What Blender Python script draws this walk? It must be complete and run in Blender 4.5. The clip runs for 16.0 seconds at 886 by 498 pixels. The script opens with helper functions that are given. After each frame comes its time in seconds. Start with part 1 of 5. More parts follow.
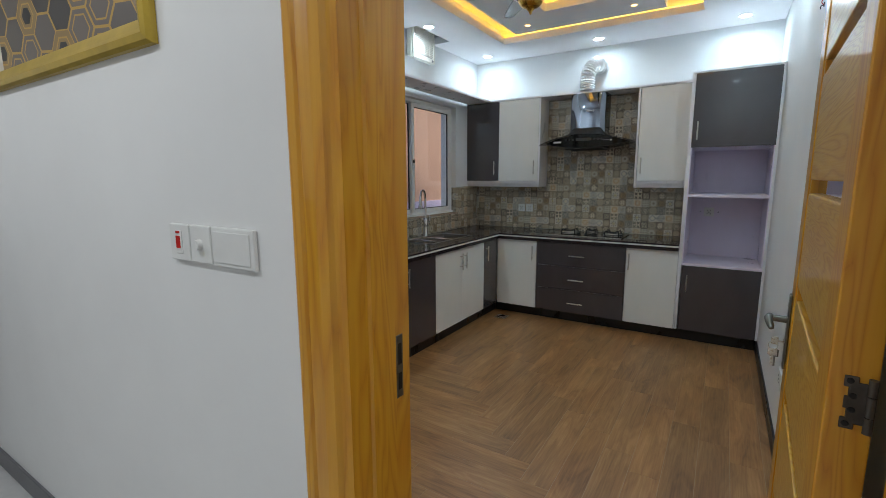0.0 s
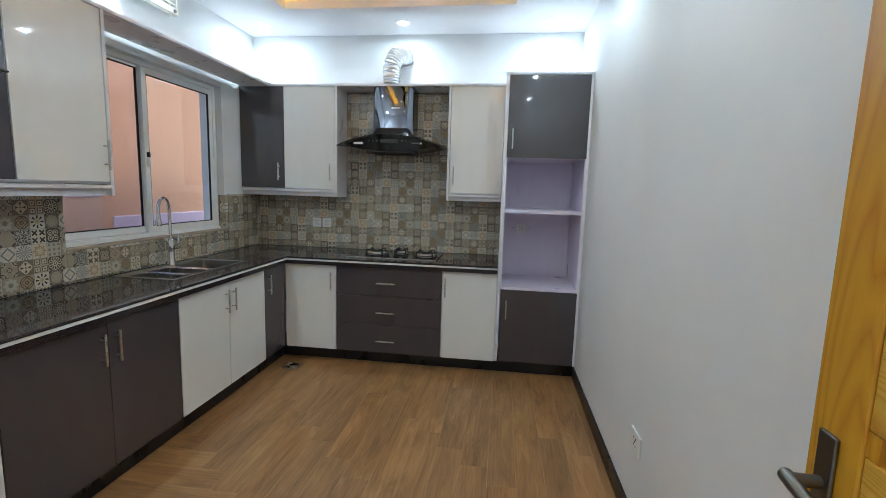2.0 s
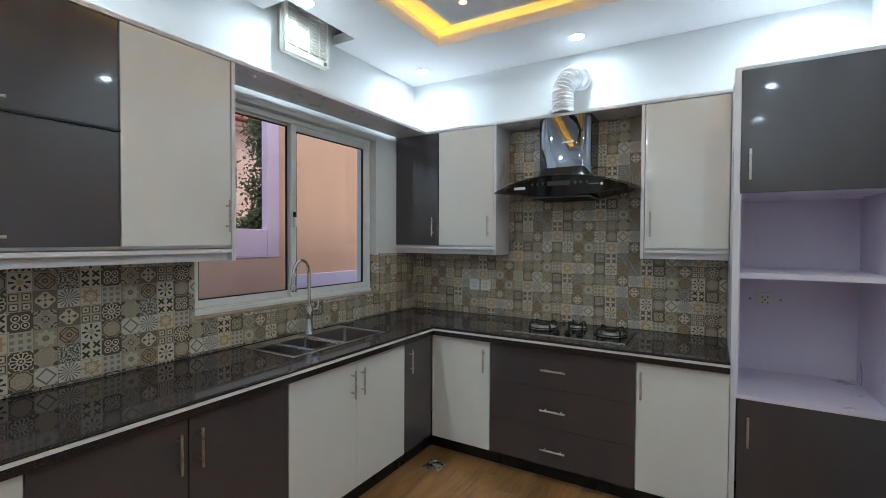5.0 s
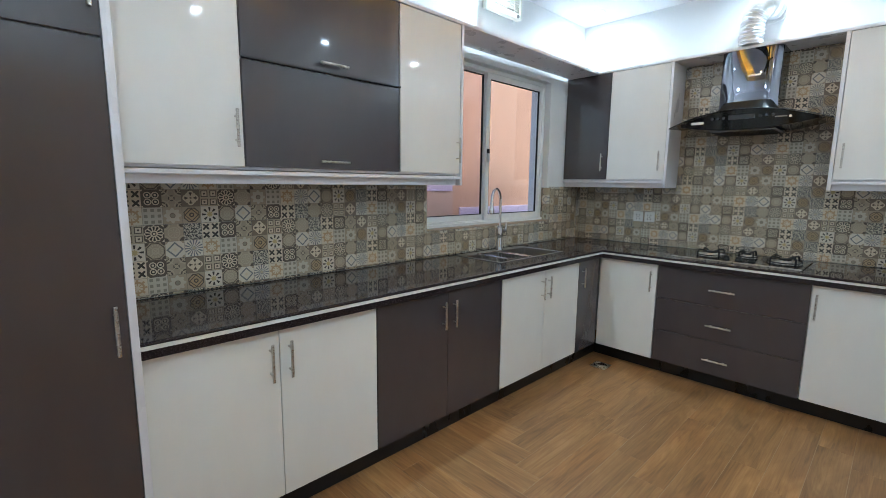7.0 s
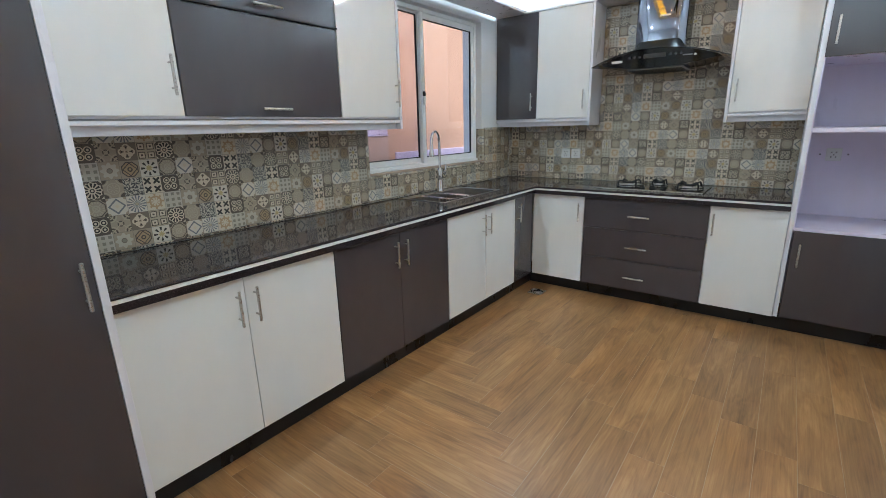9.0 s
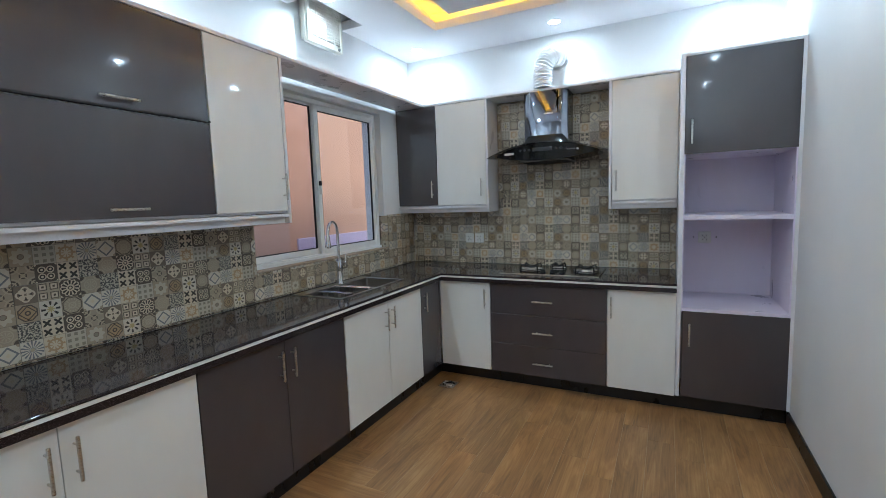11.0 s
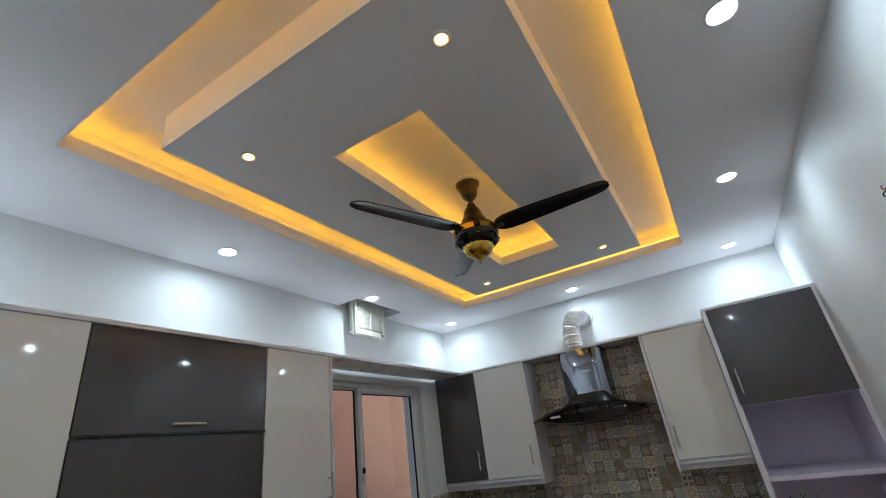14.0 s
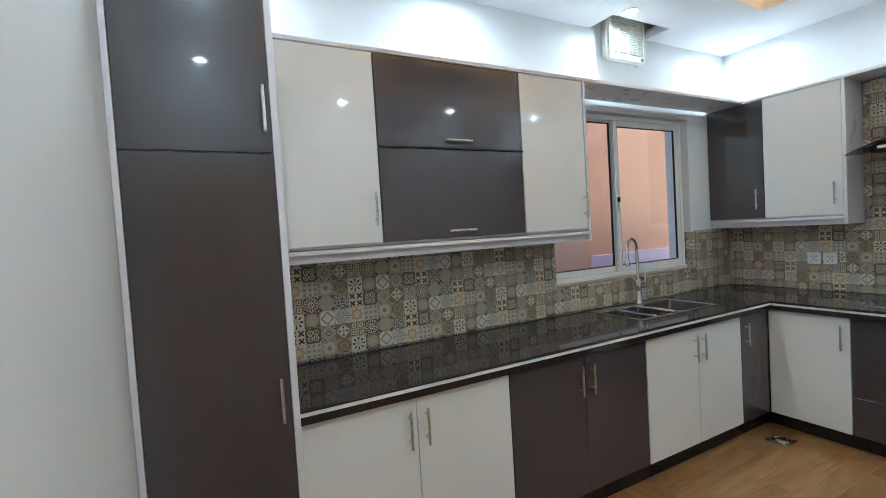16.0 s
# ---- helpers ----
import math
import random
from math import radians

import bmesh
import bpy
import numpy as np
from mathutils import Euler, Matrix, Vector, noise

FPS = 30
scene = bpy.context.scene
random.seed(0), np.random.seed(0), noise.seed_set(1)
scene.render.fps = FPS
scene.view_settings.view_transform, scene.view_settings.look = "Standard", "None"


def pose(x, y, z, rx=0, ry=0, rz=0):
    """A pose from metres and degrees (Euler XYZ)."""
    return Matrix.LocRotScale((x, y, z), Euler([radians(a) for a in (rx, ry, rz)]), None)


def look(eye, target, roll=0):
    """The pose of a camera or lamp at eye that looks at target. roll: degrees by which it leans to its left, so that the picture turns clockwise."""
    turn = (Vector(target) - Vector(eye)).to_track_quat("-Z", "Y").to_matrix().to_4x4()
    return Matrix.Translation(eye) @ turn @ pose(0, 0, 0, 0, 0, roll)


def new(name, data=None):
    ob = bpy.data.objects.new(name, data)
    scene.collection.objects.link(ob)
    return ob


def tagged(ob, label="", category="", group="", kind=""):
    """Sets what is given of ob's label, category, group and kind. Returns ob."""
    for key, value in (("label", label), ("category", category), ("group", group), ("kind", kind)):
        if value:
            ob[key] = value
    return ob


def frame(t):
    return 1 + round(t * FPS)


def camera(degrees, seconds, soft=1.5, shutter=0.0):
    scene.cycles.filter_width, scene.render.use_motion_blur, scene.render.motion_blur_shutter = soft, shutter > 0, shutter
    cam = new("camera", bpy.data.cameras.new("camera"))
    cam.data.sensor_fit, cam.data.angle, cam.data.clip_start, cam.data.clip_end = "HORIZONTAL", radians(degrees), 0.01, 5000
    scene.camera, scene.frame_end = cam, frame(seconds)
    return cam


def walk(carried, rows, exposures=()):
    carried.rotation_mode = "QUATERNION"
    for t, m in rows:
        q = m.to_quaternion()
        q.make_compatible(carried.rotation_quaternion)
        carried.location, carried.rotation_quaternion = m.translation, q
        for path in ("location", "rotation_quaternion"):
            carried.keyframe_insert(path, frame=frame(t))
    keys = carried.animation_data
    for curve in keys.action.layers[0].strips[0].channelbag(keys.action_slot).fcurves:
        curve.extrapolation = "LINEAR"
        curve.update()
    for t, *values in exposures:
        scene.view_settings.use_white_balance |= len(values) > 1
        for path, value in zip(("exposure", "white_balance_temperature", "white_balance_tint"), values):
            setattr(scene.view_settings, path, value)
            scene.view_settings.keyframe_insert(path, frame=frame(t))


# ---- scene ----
cam = camera(89.2, 16.0, soft=0.75)

PATH = [
    (0, (-0.068, -0.862, 1.484), (-1.112, 0.815, 1.173), -0.2),
    (0.5, (-0.168, -0.607, 1.447), (-0.8, 1.263, 1.125), 0.5),
    (1, (-0.331, -0.355, 1.462), (-0.678, 1.591, 1.162), 1.7),
    (1.5, (-0.377, -0.152, 1.462), (-0.642, 1.811, 1.189), 1.9),
    (2, (-0.362, 0.1, 1.473), (-0.614, 2.067, 1.214), 1.7),
    (2.5, (-0.398, 0.351, 1.449), (-0.641, 2.323, 1.216), 1.9),
    (3, (-0.481, 0.622, 1.48), (-0.713, 2.598, 1.272), 2.0),
    (3.5, (-0.465, 0.863, 1.49), (-0.8, 2.83, 1.357), 0.9),
    (4, (-0.43, 1.029, 1.506), (-1.009, 2.942, 1.43), 0.2),
    (4.5, (-0.437, 1.037, 1.499), (-1.247, 2.865, 1.445), 0.0),
    (5, (-0.471, 0.945, 1.5), (-1.492, 2.664, 1.457), 0.3),
    (5.2, (-0.473, 0.883, 1.505), (-1.577, 2.549, 1.457), 0.5),
    (7.3, (-0.478, 0.128, 1.399), (-1.896, 1.5, 1.074), 0.3),
    (7.5, (-0.479, 0.075, 1.404), (-1.882, 1.457, 1.056), 0.2),
    (8, (-0.458, 0.022, 1.413), (-1.804, 1.443, 1.001), -0.3),
    (8.5, (-0.439, 0.042, 1.39), (-1.703, 1.514, 0.905), -0.8),
    (9, (-0.441, 0.058, 1.395), (-1.609, 1.596, 0.873), -1.4),
    (9.2, (-0.441, 0.069, 1.401), (-1.553, 1.645, 0.874), -1.5),
    (11.3, (-0.433, 0.308, 1.54), (-1.283, 2.118, 1.509), -1.9),
    (11.5, (-0.423, 0.251, 1.59), (-1.274, 2.052, 1.766), -2.7),
    (12, (-0.402, 0.115, 1.68), (-1.204, 1.836, 2.308), -4.0),
    (12.5, (-0.387, 0.019, 1.722), (-1.123, 1.634, 2.644), -4.6),
    (13, (-0.387, -0.006, 1.736), (-1.088, 1.54, 2.794), -4.9),
    (13.5, (-0.397, 0.029, 1.739), (-1.094, 1.559, 2.822), -5.8),
    (14, (-0.399, 0.171, 1.693), (-1.263, 1.775, 2.519), -7.8),
    (14.5, (-0.421, 0.307, 1.597), (-1.55, 1.9, 2.029), -8.0),
    (15, (-0.456, 0.325, 1.52), (-1.858, 1.745, 1.661), -6.7),
    (15.5, (-0.475, 0.285, 1.496), (-2.099, 1.452, 1.488), -4.8),
    (16, (-0.468, 0.227, 1.497), (-2.233, 1.165, 1.421), -3.5),
]
EXPOSURES = [(0, 0.66, 6340, 10), (0.5, 0.88, 6290, 10), (1.0, 1.1, 6150, 10), (1.5, 1.18, 6200, 10), (3.0, 0.95, 6340, 10), (3.5, 0.93, 6340, 10), (5, 0.93, 6340, 10), (7.5, 1.58, 5990, 10), (8.0, 1.64, 5940, 10), (9, 1.62, 6040, 11), (11.5, 0.85, 5990, 11), (12.5, 0.25, 6250, 16), (13.5, 0.24, 6350, 16), (14.0, 0.23, 6540, 13), (14.5, 0.4, 6490, 11), (15.0, 0.7, 6440, 11), (15.5, 1.15, 6290, 11), (16, 1.23, 6240, 10)]
walk(cam, [(t, look(eye, target, roll)) for t, eye, target, roll in PATH], EXPOSURES)

# ---- world, sun, exposure ----
world = bpy.data.worlds.new("world")
scene.world = world
world.use_nodes = True
wt = world.node_tree
sky = wt.nodes.new("ShaderNodeTexSky")
sky.sky_type = "NISHITA"
sky.sun_disc = False
sky.sun_elevation, sky.sun_rotation = radians(52), radians(122)
sky.dust_density = 3.0
wt.links.new(sky.outputs[0], wt.nodes["Background"].inputs[0])
wt.nodes["Background"].inputs[1].default_value = 0.115
sun = new("sun", bpy.data.lights.new("sun", "SUN"))
sun.data.energy, sun.data.angle, sun.data.color = 0.95, radians(12), (1.0, 0.95, 0.88)
sun.matrix_world = look((14, -9, 26), (-4, 3, 0))

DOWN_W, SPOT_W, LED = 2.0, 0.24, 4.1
COOL, HALLFILL, WARM = (0.655, 0.875, 0.985), (0.90, 0.92, 0.93), (1.0, 0.62, 0.28)


# ---- materials ----
class Nodes:
    """Short hand for node graphs."""

    def __init__(self, name):
        self.mat = bpy.data.materials.new(name)
        self.mat.use_nodes = True
        self.t = self.mat.node_tree
        self.b = self.t.nodes["Principled BSDF"]

    def put(self, sock, v):
        if isinstance(v, bpy.types.NodeSocket):
            self.t.links.new(v, sock)
        elif isinstance(v, (tuple, list)):
            sock.default_value = (*v, 1.0) if len(v) == 3 and len(sock.default_value) == 4 else v
        else:
            sock.default_value = v

    def node(self, kind, **ins):
        n = self.t.nodes.new(kind)
        for k, v in ins.items():
            self.put(n.inputs[k.replace("_", " ")], v)
        return n

    def m(self, op, a, b=None, c=None):
        n = self.t.nodes.new("ShaderNodeMath")
        n.operation = op
        for i, v in enumerate((a, b, c)):
            if v is not None:
                self.put(n.inputs[i], v)
        return n.outputs[0]

    def mix(self, f, a, b, blend="MIX"):
        n = self.t.nodes.new("ShaderNodeMix")
        n.data_type, n.blend_type = "RGBA", blend
        self.put(n.inputs[0], f)
        self.put(n.inputs[6], a)
        self.put(n.inputs[7], b)
        return n.outputs[2]

    def ramp(self, f, stops):
        n = self.t.nodes.new("ShaderNodeValToRGB")
        e = n.color_ramp.elements
        while len(e) < len(stops):
            e.new(0.5)
        for el, (p, c) in zip(e, stops):
            el.position = p
            el.color = (*c, 1.0) if len(c) == 3 else c
        self.put(n.inputs[0], f)
        return n.outputs[0]

    def coords(self, which="Object"):
        return self.t.nodes.new("ShaderNodeTexCoord").outputs[which]

    def mapped(self, vec, scale, loc=(0, 0, 0)):
        n = self.t.nodes.new("ShaderNodeMapping")
        self.put(n.inputs["Vector"], vec)
        n.inputs["Scale"].default_value = scale
        self.put(n.inputs["Location"], loc)
        return n.outputs[0]

    def noise(self, vec, scale, detail=4, rough=0.55, distort=0.0):
        n = self.node("ShaderNodeTexNoise", Vector=vec, Scale=scale, Detail=detail, Roughness=rough, Distortion=distort)
        return n.outputs[0]

    def bump(self, height, strength, dist=0.002):
        n = self.node("ShaderNodeBump", Height=height, Strength=strength, Distance=dist)
        self.put(self.b.inputs["Normal"], n.outputs[0])

    def set(self, **ins):
        for k, v in ins.items():
            self.put(self.b.inputs[k.replace("_", " ")], v)
        return self


def painted(name, colour, rough=0.55, grain=260.0, bump=0.08, vary=0.04):
    """Rolled wall paint: faint blotches and a fine orange-peel."""
    n = Nodes(name)
    v = n.coords()
    big = n.noise(v, 1.3, 5)
    lo, hi = tuple(c * (1 - vary) for c in colour), tuple(min(1, c * (1 + vary)) for c in colour)
    n.set(Base_Color=n.ramp(big, [(0.3, lo), (0.7, hi)]), Roughness=rough)
    n.bump(n.noise(v, grain, 2), bump, 0.001)
    return n.mat


def gloss(name, colour, rough, vary=0.06, ripple=0.03, coat=0.0):
    """Lacquered board: near mirror gloss with a slight ripple, faint smears in the gloss."""
    n = Nodes(name)
    v = n.coords()
    smear = n.noise(n.mapped(v, (3, 3, 1.2)), 2.2, 5)
    lo, hi = tuple(c * (1 - vary) for c in colour), tuple(c * (1 + vary) for c in colour)
    n.set(Base_Color=n.ramp(smear, [(0.3, lo), (0.7, hi)]), Roughness=n.m("MULTIPLY_ADD", smear, rough * (0.25 if coat else 0.9), rough * (0.87 if coat else 0.55)))
    if coat:
        n.set(Coat_Weight=coat, Coat_Roughness=0.05)
    n.bump(n.noise(v, 60.0, 3), ripple, 0.002)
    return n.mat


def metal(name, colour, rough, brushed=0.0):
    n = Nodes(name)
    v = n.coords()
    f = n.noise(n.mapped(v, (1, 1, 14)), 60.0, 3)
    n.set(Base_Color=n.ramp(f, [(0.2, tuple(c * 0.9 for c in colour)), (0.8, colour)]), Metallic=1.0,
          Roughness=n.m("MULTIPLY_ADD", f, 0.12 + brushed, rough))
    return n.mat


def plain(name, colour, rough=0.5, metallic=0.0, trans=0.0, ior=1.45, vary=0.08):
    n = Nodes(name)
    f = n.noise(n.coords(), 14.0, 4)
    lo, hi = tuple(c * (1 - vary) for c in colour), tuple(min(1, c * (1 + vary)) for c in colour)
    n.set(Base_Color=n.ramp(f, [(0.3, lo), (0.7, hi)]), Roughness=rough, Metallic=metallic, Transmission_Weight=trans, IOR=ior)
    return n.mat


def glow(name, colour, strength):
    n = Nodes(name)
    n.set(Base_Color=colour, Emission_Color=colour, Emission_Strength=strength)
    return n.mat


def wood(name, stops, scale=1.0, rough=0.3, coat=0.3, axis=2, rings=9.0):
    """Pine with flame figure along one local axis, varnished."""
    n = Nodes(name)
    v = n.coords()
    rnd = n.node("ShaderNodeObjectInfo").outputs["Random"]
    off = n.node("ShaderNodeCombineXYZ", X=n.m("MULTIPLY", rnd, 7.0), Y=n.m("MULTIPLY", rnd, 3.3), Z=n.m("MULTIPLY", rnd, 11.0)).outputs[0]
    sc = [7.0 * scale] * 3
    sc[axis] = 0.8 * scale
    mv = n.mapped(v, tuple(sc), off)
    warp = n.noise(mv, 0.9, 3, 0.5, 0.6)
    ring = n.m("FRACT", n.m("MULTIPLY", warp, rings))
    ring = n.m("SUBTRACT", 1.0, n.m("ABSOLUTE", n.m("MULTIPLY_ADD", ring, 2.0, -1.0)))
    fs = [240.0 * scale] * 3
    fs[axis] = 6.0 * scale
    fine = n.noise(n.mapped(v, tuple(fs), off), 1.0, 3)
    f = n.m("ADD", n.m("MULTIPLY", n.m("POWER", ring, 1.6), 0.62), n.m("MULTIPLY", fine, 0.38))
    n.set(Base_Color=n.ramp(f, stops), Roughness=n.m("MULTIPLY_ADD", fine, 0.15, rough), Coat_Weight=coat, Coat_Roughness=0.08)
    n.bump(f, 0.12, 0.001)
    return n.mat


def plank_material():
    """Wood-look porcelain plank: tone changes from piece to piece, streaks and cathedrals along the local x axis."""
    n = Nodes("wood_look_porcelain")
    v = n.coords()
    rnd = n.node("ShaderNodeObjectInfo").outputs["Random"]
    off = n.node("ShaderNodeCombineXYZ", X=n.m("MULTIPLY", rnd, 37.0), Y=n.m("MULTIPLY", rnd, 19.0), Z=rnd).outputs[0]
    warp = n.noise(n.mapped(v, (1.3, 9.0, 1.0), off), 1.0, 3, 0.5, 0.4)
    ring = n.m("FRACT", n.m("MULTIPLY", warp, 9.0))
    ring = n.m("SUBTRACT", 1.0, n.m("ABSOLUTE", n.m("MULTIPLY_ADD", ring, 2.0, -1.0)))
    streak = n.noise(n.mapped(v, (3.0, 110.0, 1.0), off), 1.0, 4, 0.65)
    patch = n.noise(n.mapped(v, (1.7, 9.0, 1.0), off), 1.0, 4, 0.6, 0.5)
    f = n.m("ADD", n.m("MULTIPLY", ring, 0.07), n.m("ADD", n.m("MULTIPLY", streak, 0.36), n.m("MULTIPLY", patch, 0.60)))
    col = n.ramp(f, [(0.32, (0.150, 0.072, 0.028)), (0.44, (0.262, 0.130, 0.049)), (0.56, (0.350, 0.182, 0.070)), (0.68, (0.450, 0.255, 0.108))])
    tone = n.ramp(rnd, [(0.0, (0.88, 0.88, 0.89)), (0.5, (1.0, 0.985, 0.97)), (1.0, (1.10, 1.05, 0.98))])
    col = n.mix(1.0, col, tone, "MULTIPLY")
    n.set(Base_Color=col, Roughness=n.m("MULTIPLY_ADD", streak, 0.18, 0.26))
    n.bump(streak, 0.10, 0.001)
    return n.mat


def granite_material():
    n = Nodes("black_granite")
    v = n.coords()
    cells = n.node("ShaderNodeTexVoronoi", Vector=v, Scale=420.0)
    speck = n.ramp(cells.outputs["Color"], [(0.0, (0.016, 0.011, 0.012)), (0.66, (0.032, 0.022, 0.024)), (0.86, (0.082, 0.060, 0.062)), (1.0, (0.17, 0.14, 0.14))])
    cloud = n.noise(v, 9.0, 4)
    col = n.mix(n.m("MULTIPLY", cloud, 0.3), speck, (0.024, 0.018, 0.020))
    n.set(Base_Color=col, Roughness=n.m("MULTIPLY_ADD", cloud, 0.05, 0.03), Specular_IOR_Level=0.34)
    return n.mat


CELL = 0.0765


def patchwork_material():
    """Printed patchwork tile: sixteen motifs, eight by four on a tile; UVs are in metres from the tile's corner."""
    n = Nodes("patchwork_tile")
    m = n.m
    uv = n.node("ShaderNodeSeparateXYZ", Vector=n.coords("UV"))
    U, V = m("DIVIDE", uv.outputs[0], CELL), m("DIVIDE", uv.outputs[1], CELL)
    ci, cj = m("SUBTRACT", m("FLOOR", U), 2.0), m("FLOOR", V)
    u, v = m("SUBTRACT", m("FRACT", U), 0.5), m("SUBTRACT", m("FRACT", V), 0.5)
    col = m("FLOORED_MODULO", ci, 4.0)
    grp = m("MULTIPLY", m("FLOOR", m("DIVIDE", ci, 4.0)), 2.0)
    row = m("FLOORED_MODULO", m("ADD", m("SUBTRACT", 1.0, cj), grp), 4.0)
    idx = m("ADD", m("MULTIPLY", col, 4.0), row)
    a, b = m("ABSOLUTE", u), m("ABSOLUTE", v)
    leng = lambda p, q: m("SQRT", m("ADD", m("MULTIPLY", p, p), m("MULTIPLY", q, q)))
    r, th = leng(u, v), m("ARCTAN2", v, u)
    sub = lambda p, q: m("SUBTRACT", p, q)
    absd = lambda p, q: m("ABSOLUTE", m("SUBTRACT", p, q))
    lt = lambda p, q: m("LESS_THAN", p, q)
    gt = lambda p, q: m("GREATER_THAN", p, q)
    both = lambda p, q: m("MULTIPLY", p, q)
    either = lambda p, q: m("MAXIMUM", p, q)
    wave = lambda k: m("COSINE", m("MULTIPLY", th, float(k)))
    ring = lambda d, rad, w: lt(absd(d, rad), w)
    cream, taupe, dark, white = (0.70, 0.635, 0.52), (0.41, 0.35, 0.275), (0.014, 0.013, 0.013), (0.70, 0.68, 0.625)
    blue, tan, umber, grey, pale = (0.19, 0.215, 0.255), (0.43, 0.32, 0.19), (0.200, 0.160, 0.130), (0.27, 0.255, 0.22), (0.56, 0.54, 0.475)
    stone, brown = (0.50, 0.44, 0.34), (0.085, 0.065, 0.052)
    mx = n.mix
    messy = n.noise(n.coords("UV"), 130.0, 3)
    petal = leng(sub(a, 0.19), sub(b, 0.19))
    lobe = m("MINIMUM", leng(sub(a, 0.24), b), leng(a, sub(b, 0.24)))
    corner = leng(sub(a, 0.5), sub(b, 0.5))
    diag = absd(a, b)
    sq = m("MAXIMUM", absd(a, 0.25), absd(b, 0.25))
    g3 = m("MAXIMUM", m("ABSOLUTE", sub(m("FRACT", m("MULTIPLY", m("ADD", u, 0.5), 3.0)), 0.5)), m("ABSOLUTE", sub(m("FRACT", m("MULTIPLY", m("ADD", v, 0.5), 3.0)), 0.5)))
    octa = m("MAXIMUM", m("MAXIMUM", a, b), m("MULTIPLY", m("ADD", a, b), 0.707))
    annulus = lambda lo, hi: both(gt(r, lo), lt(r, hi))
    motifs = [
        mx(lt(petal, 0.13), mx(either(lt(petal, 0.185), lt(corner, 0.10)), brown, cream), mx(lt(petal, 0.065), dark, cream)),
        mx(lt(g3, 0.26), pale, grey),
        mx(either(both(annulus(0.19, 0.42), gt(wave(12), -0.2)), ring(r, 0.09, 0.025)), mx(either(lt(r, m("MULTIPLY_ADD", wave(12), 0.03, 0.46)), gt(r, 0.60)), brown, cream), dark),
        mx(either(either(both(lt(diag, 0.035), lt(r, 0.4)), ring(r, 0.16, 0.035)), both(ring(r, 0.34, 0.05), gt(wave(16), 0.0))), mx(either(lt(corner, 0.20), ring(octa, 0.44, 0.025)), taupe, brown), stone),
        mx(either(either(ring(corner, 0.36, 0.035), lt(diag, 0.035)), ring(corner, 0.18, 0.04)), mx(either(lt(corner, 0.3), ring(r, 0.14, 0.03)), taupe, brown), stone),
        mx(lt(r, 0.15), mx(lt(r, m("MULTIPLY_ADD", wave(8), 0.06, 0.40)), taupe, pale), mx(lt(r, 0.11), umber, grey)),
        mx(either(either(ring(corner, 0.30, 0.03), ring(r, 0.30, 0.025)), both(lt(r, 0.24), gt(wave(8), 0.4))), mx(lt(corner, 0.22), taupe, brown), stone),
        mx(ring(m("ADD", a, b), 0.40, 0.060), mx(gt(m("ADD", a, b), 0.62), mx(lt(m("ADD", a, b), 0.12), white, cream), mx(lt(corner, 0.16), white, taupe)), blue),
        mx(lt(lobe, 0.045), mx(either(lt(leng(sub(a, 0.16), sub(b, 0.16)), 0.13), ring(lobe, 0.15, 0.04)), umber, cream), mx(lt(r, 0.1), dark, umber)),
        mx(either(either(ring(octa, 0.40, 0.03), ring(m("ADD", a, b), 0.36, 0.035)), ring(r, 0.10, 0.035)), mx(lt(octa, 0.40), taupe, tan), brown),
        mx(gt(messy, 0.5), (0.06, 0.063, 0.075), pale),
        mx(both(annulus(0.08, 0.5), gt(wave(16), 0.1)), mx(lt(r, 0.1), white, stone), blue),
        mx(either(ring(sq, 0.17, 0.022), lt(sq, 0.055)), mx(lt(sq, 0.13), stone, cream), brown),
        mx(both(annulus(0.22, 0.43), gt(wave(8), 0.3)), mx(lt(r, m("MULTIPLY_ADD", wave(8), 0.05, 0.15)), white, (0.52, 0.44, 0.22)), dark),
        mx(both(lt(absd(absd(a, 0.25), absd(b, 0.25)), 0.08), lt(sq, 0.18)), cream, dark),
        mx(either(ring(r, 0.3, 0.05), both(annulus(0.1, 0.46), gt(wave(8), 0.5))), cream, (0.50, 0.34, 0.20)),
    ]
    out = motifs[0]
    for k in range(1, 16):
        out = mx(lt(absd(idx, float(k)), 0.5), out, motifs[k])
    worn = n.noise(n.coords("UV"), 45.0, 5, 0.7)
    out = mx(n.m("MULTIPLY", worn, 0.20), out, (0.33, 0.29, 0.24))
    # faint printed line between cells
    line = either(gt(a, 0.488), gt(b, 0.488))
    out = mx(m("MULTIPLY", line, 0.6), out, (0.14, 0.125, 0.11))
    out = mx(1.0, out, (1.0, 0.95, 0.875), "MULTIPLY")
    n.set(Base_Color=out, Roughness=n.m("MULTIPLY_ADD", worn, 0.15, 0.22))
    n.bump(worn, 0.05, 0.001)
    return n.mat


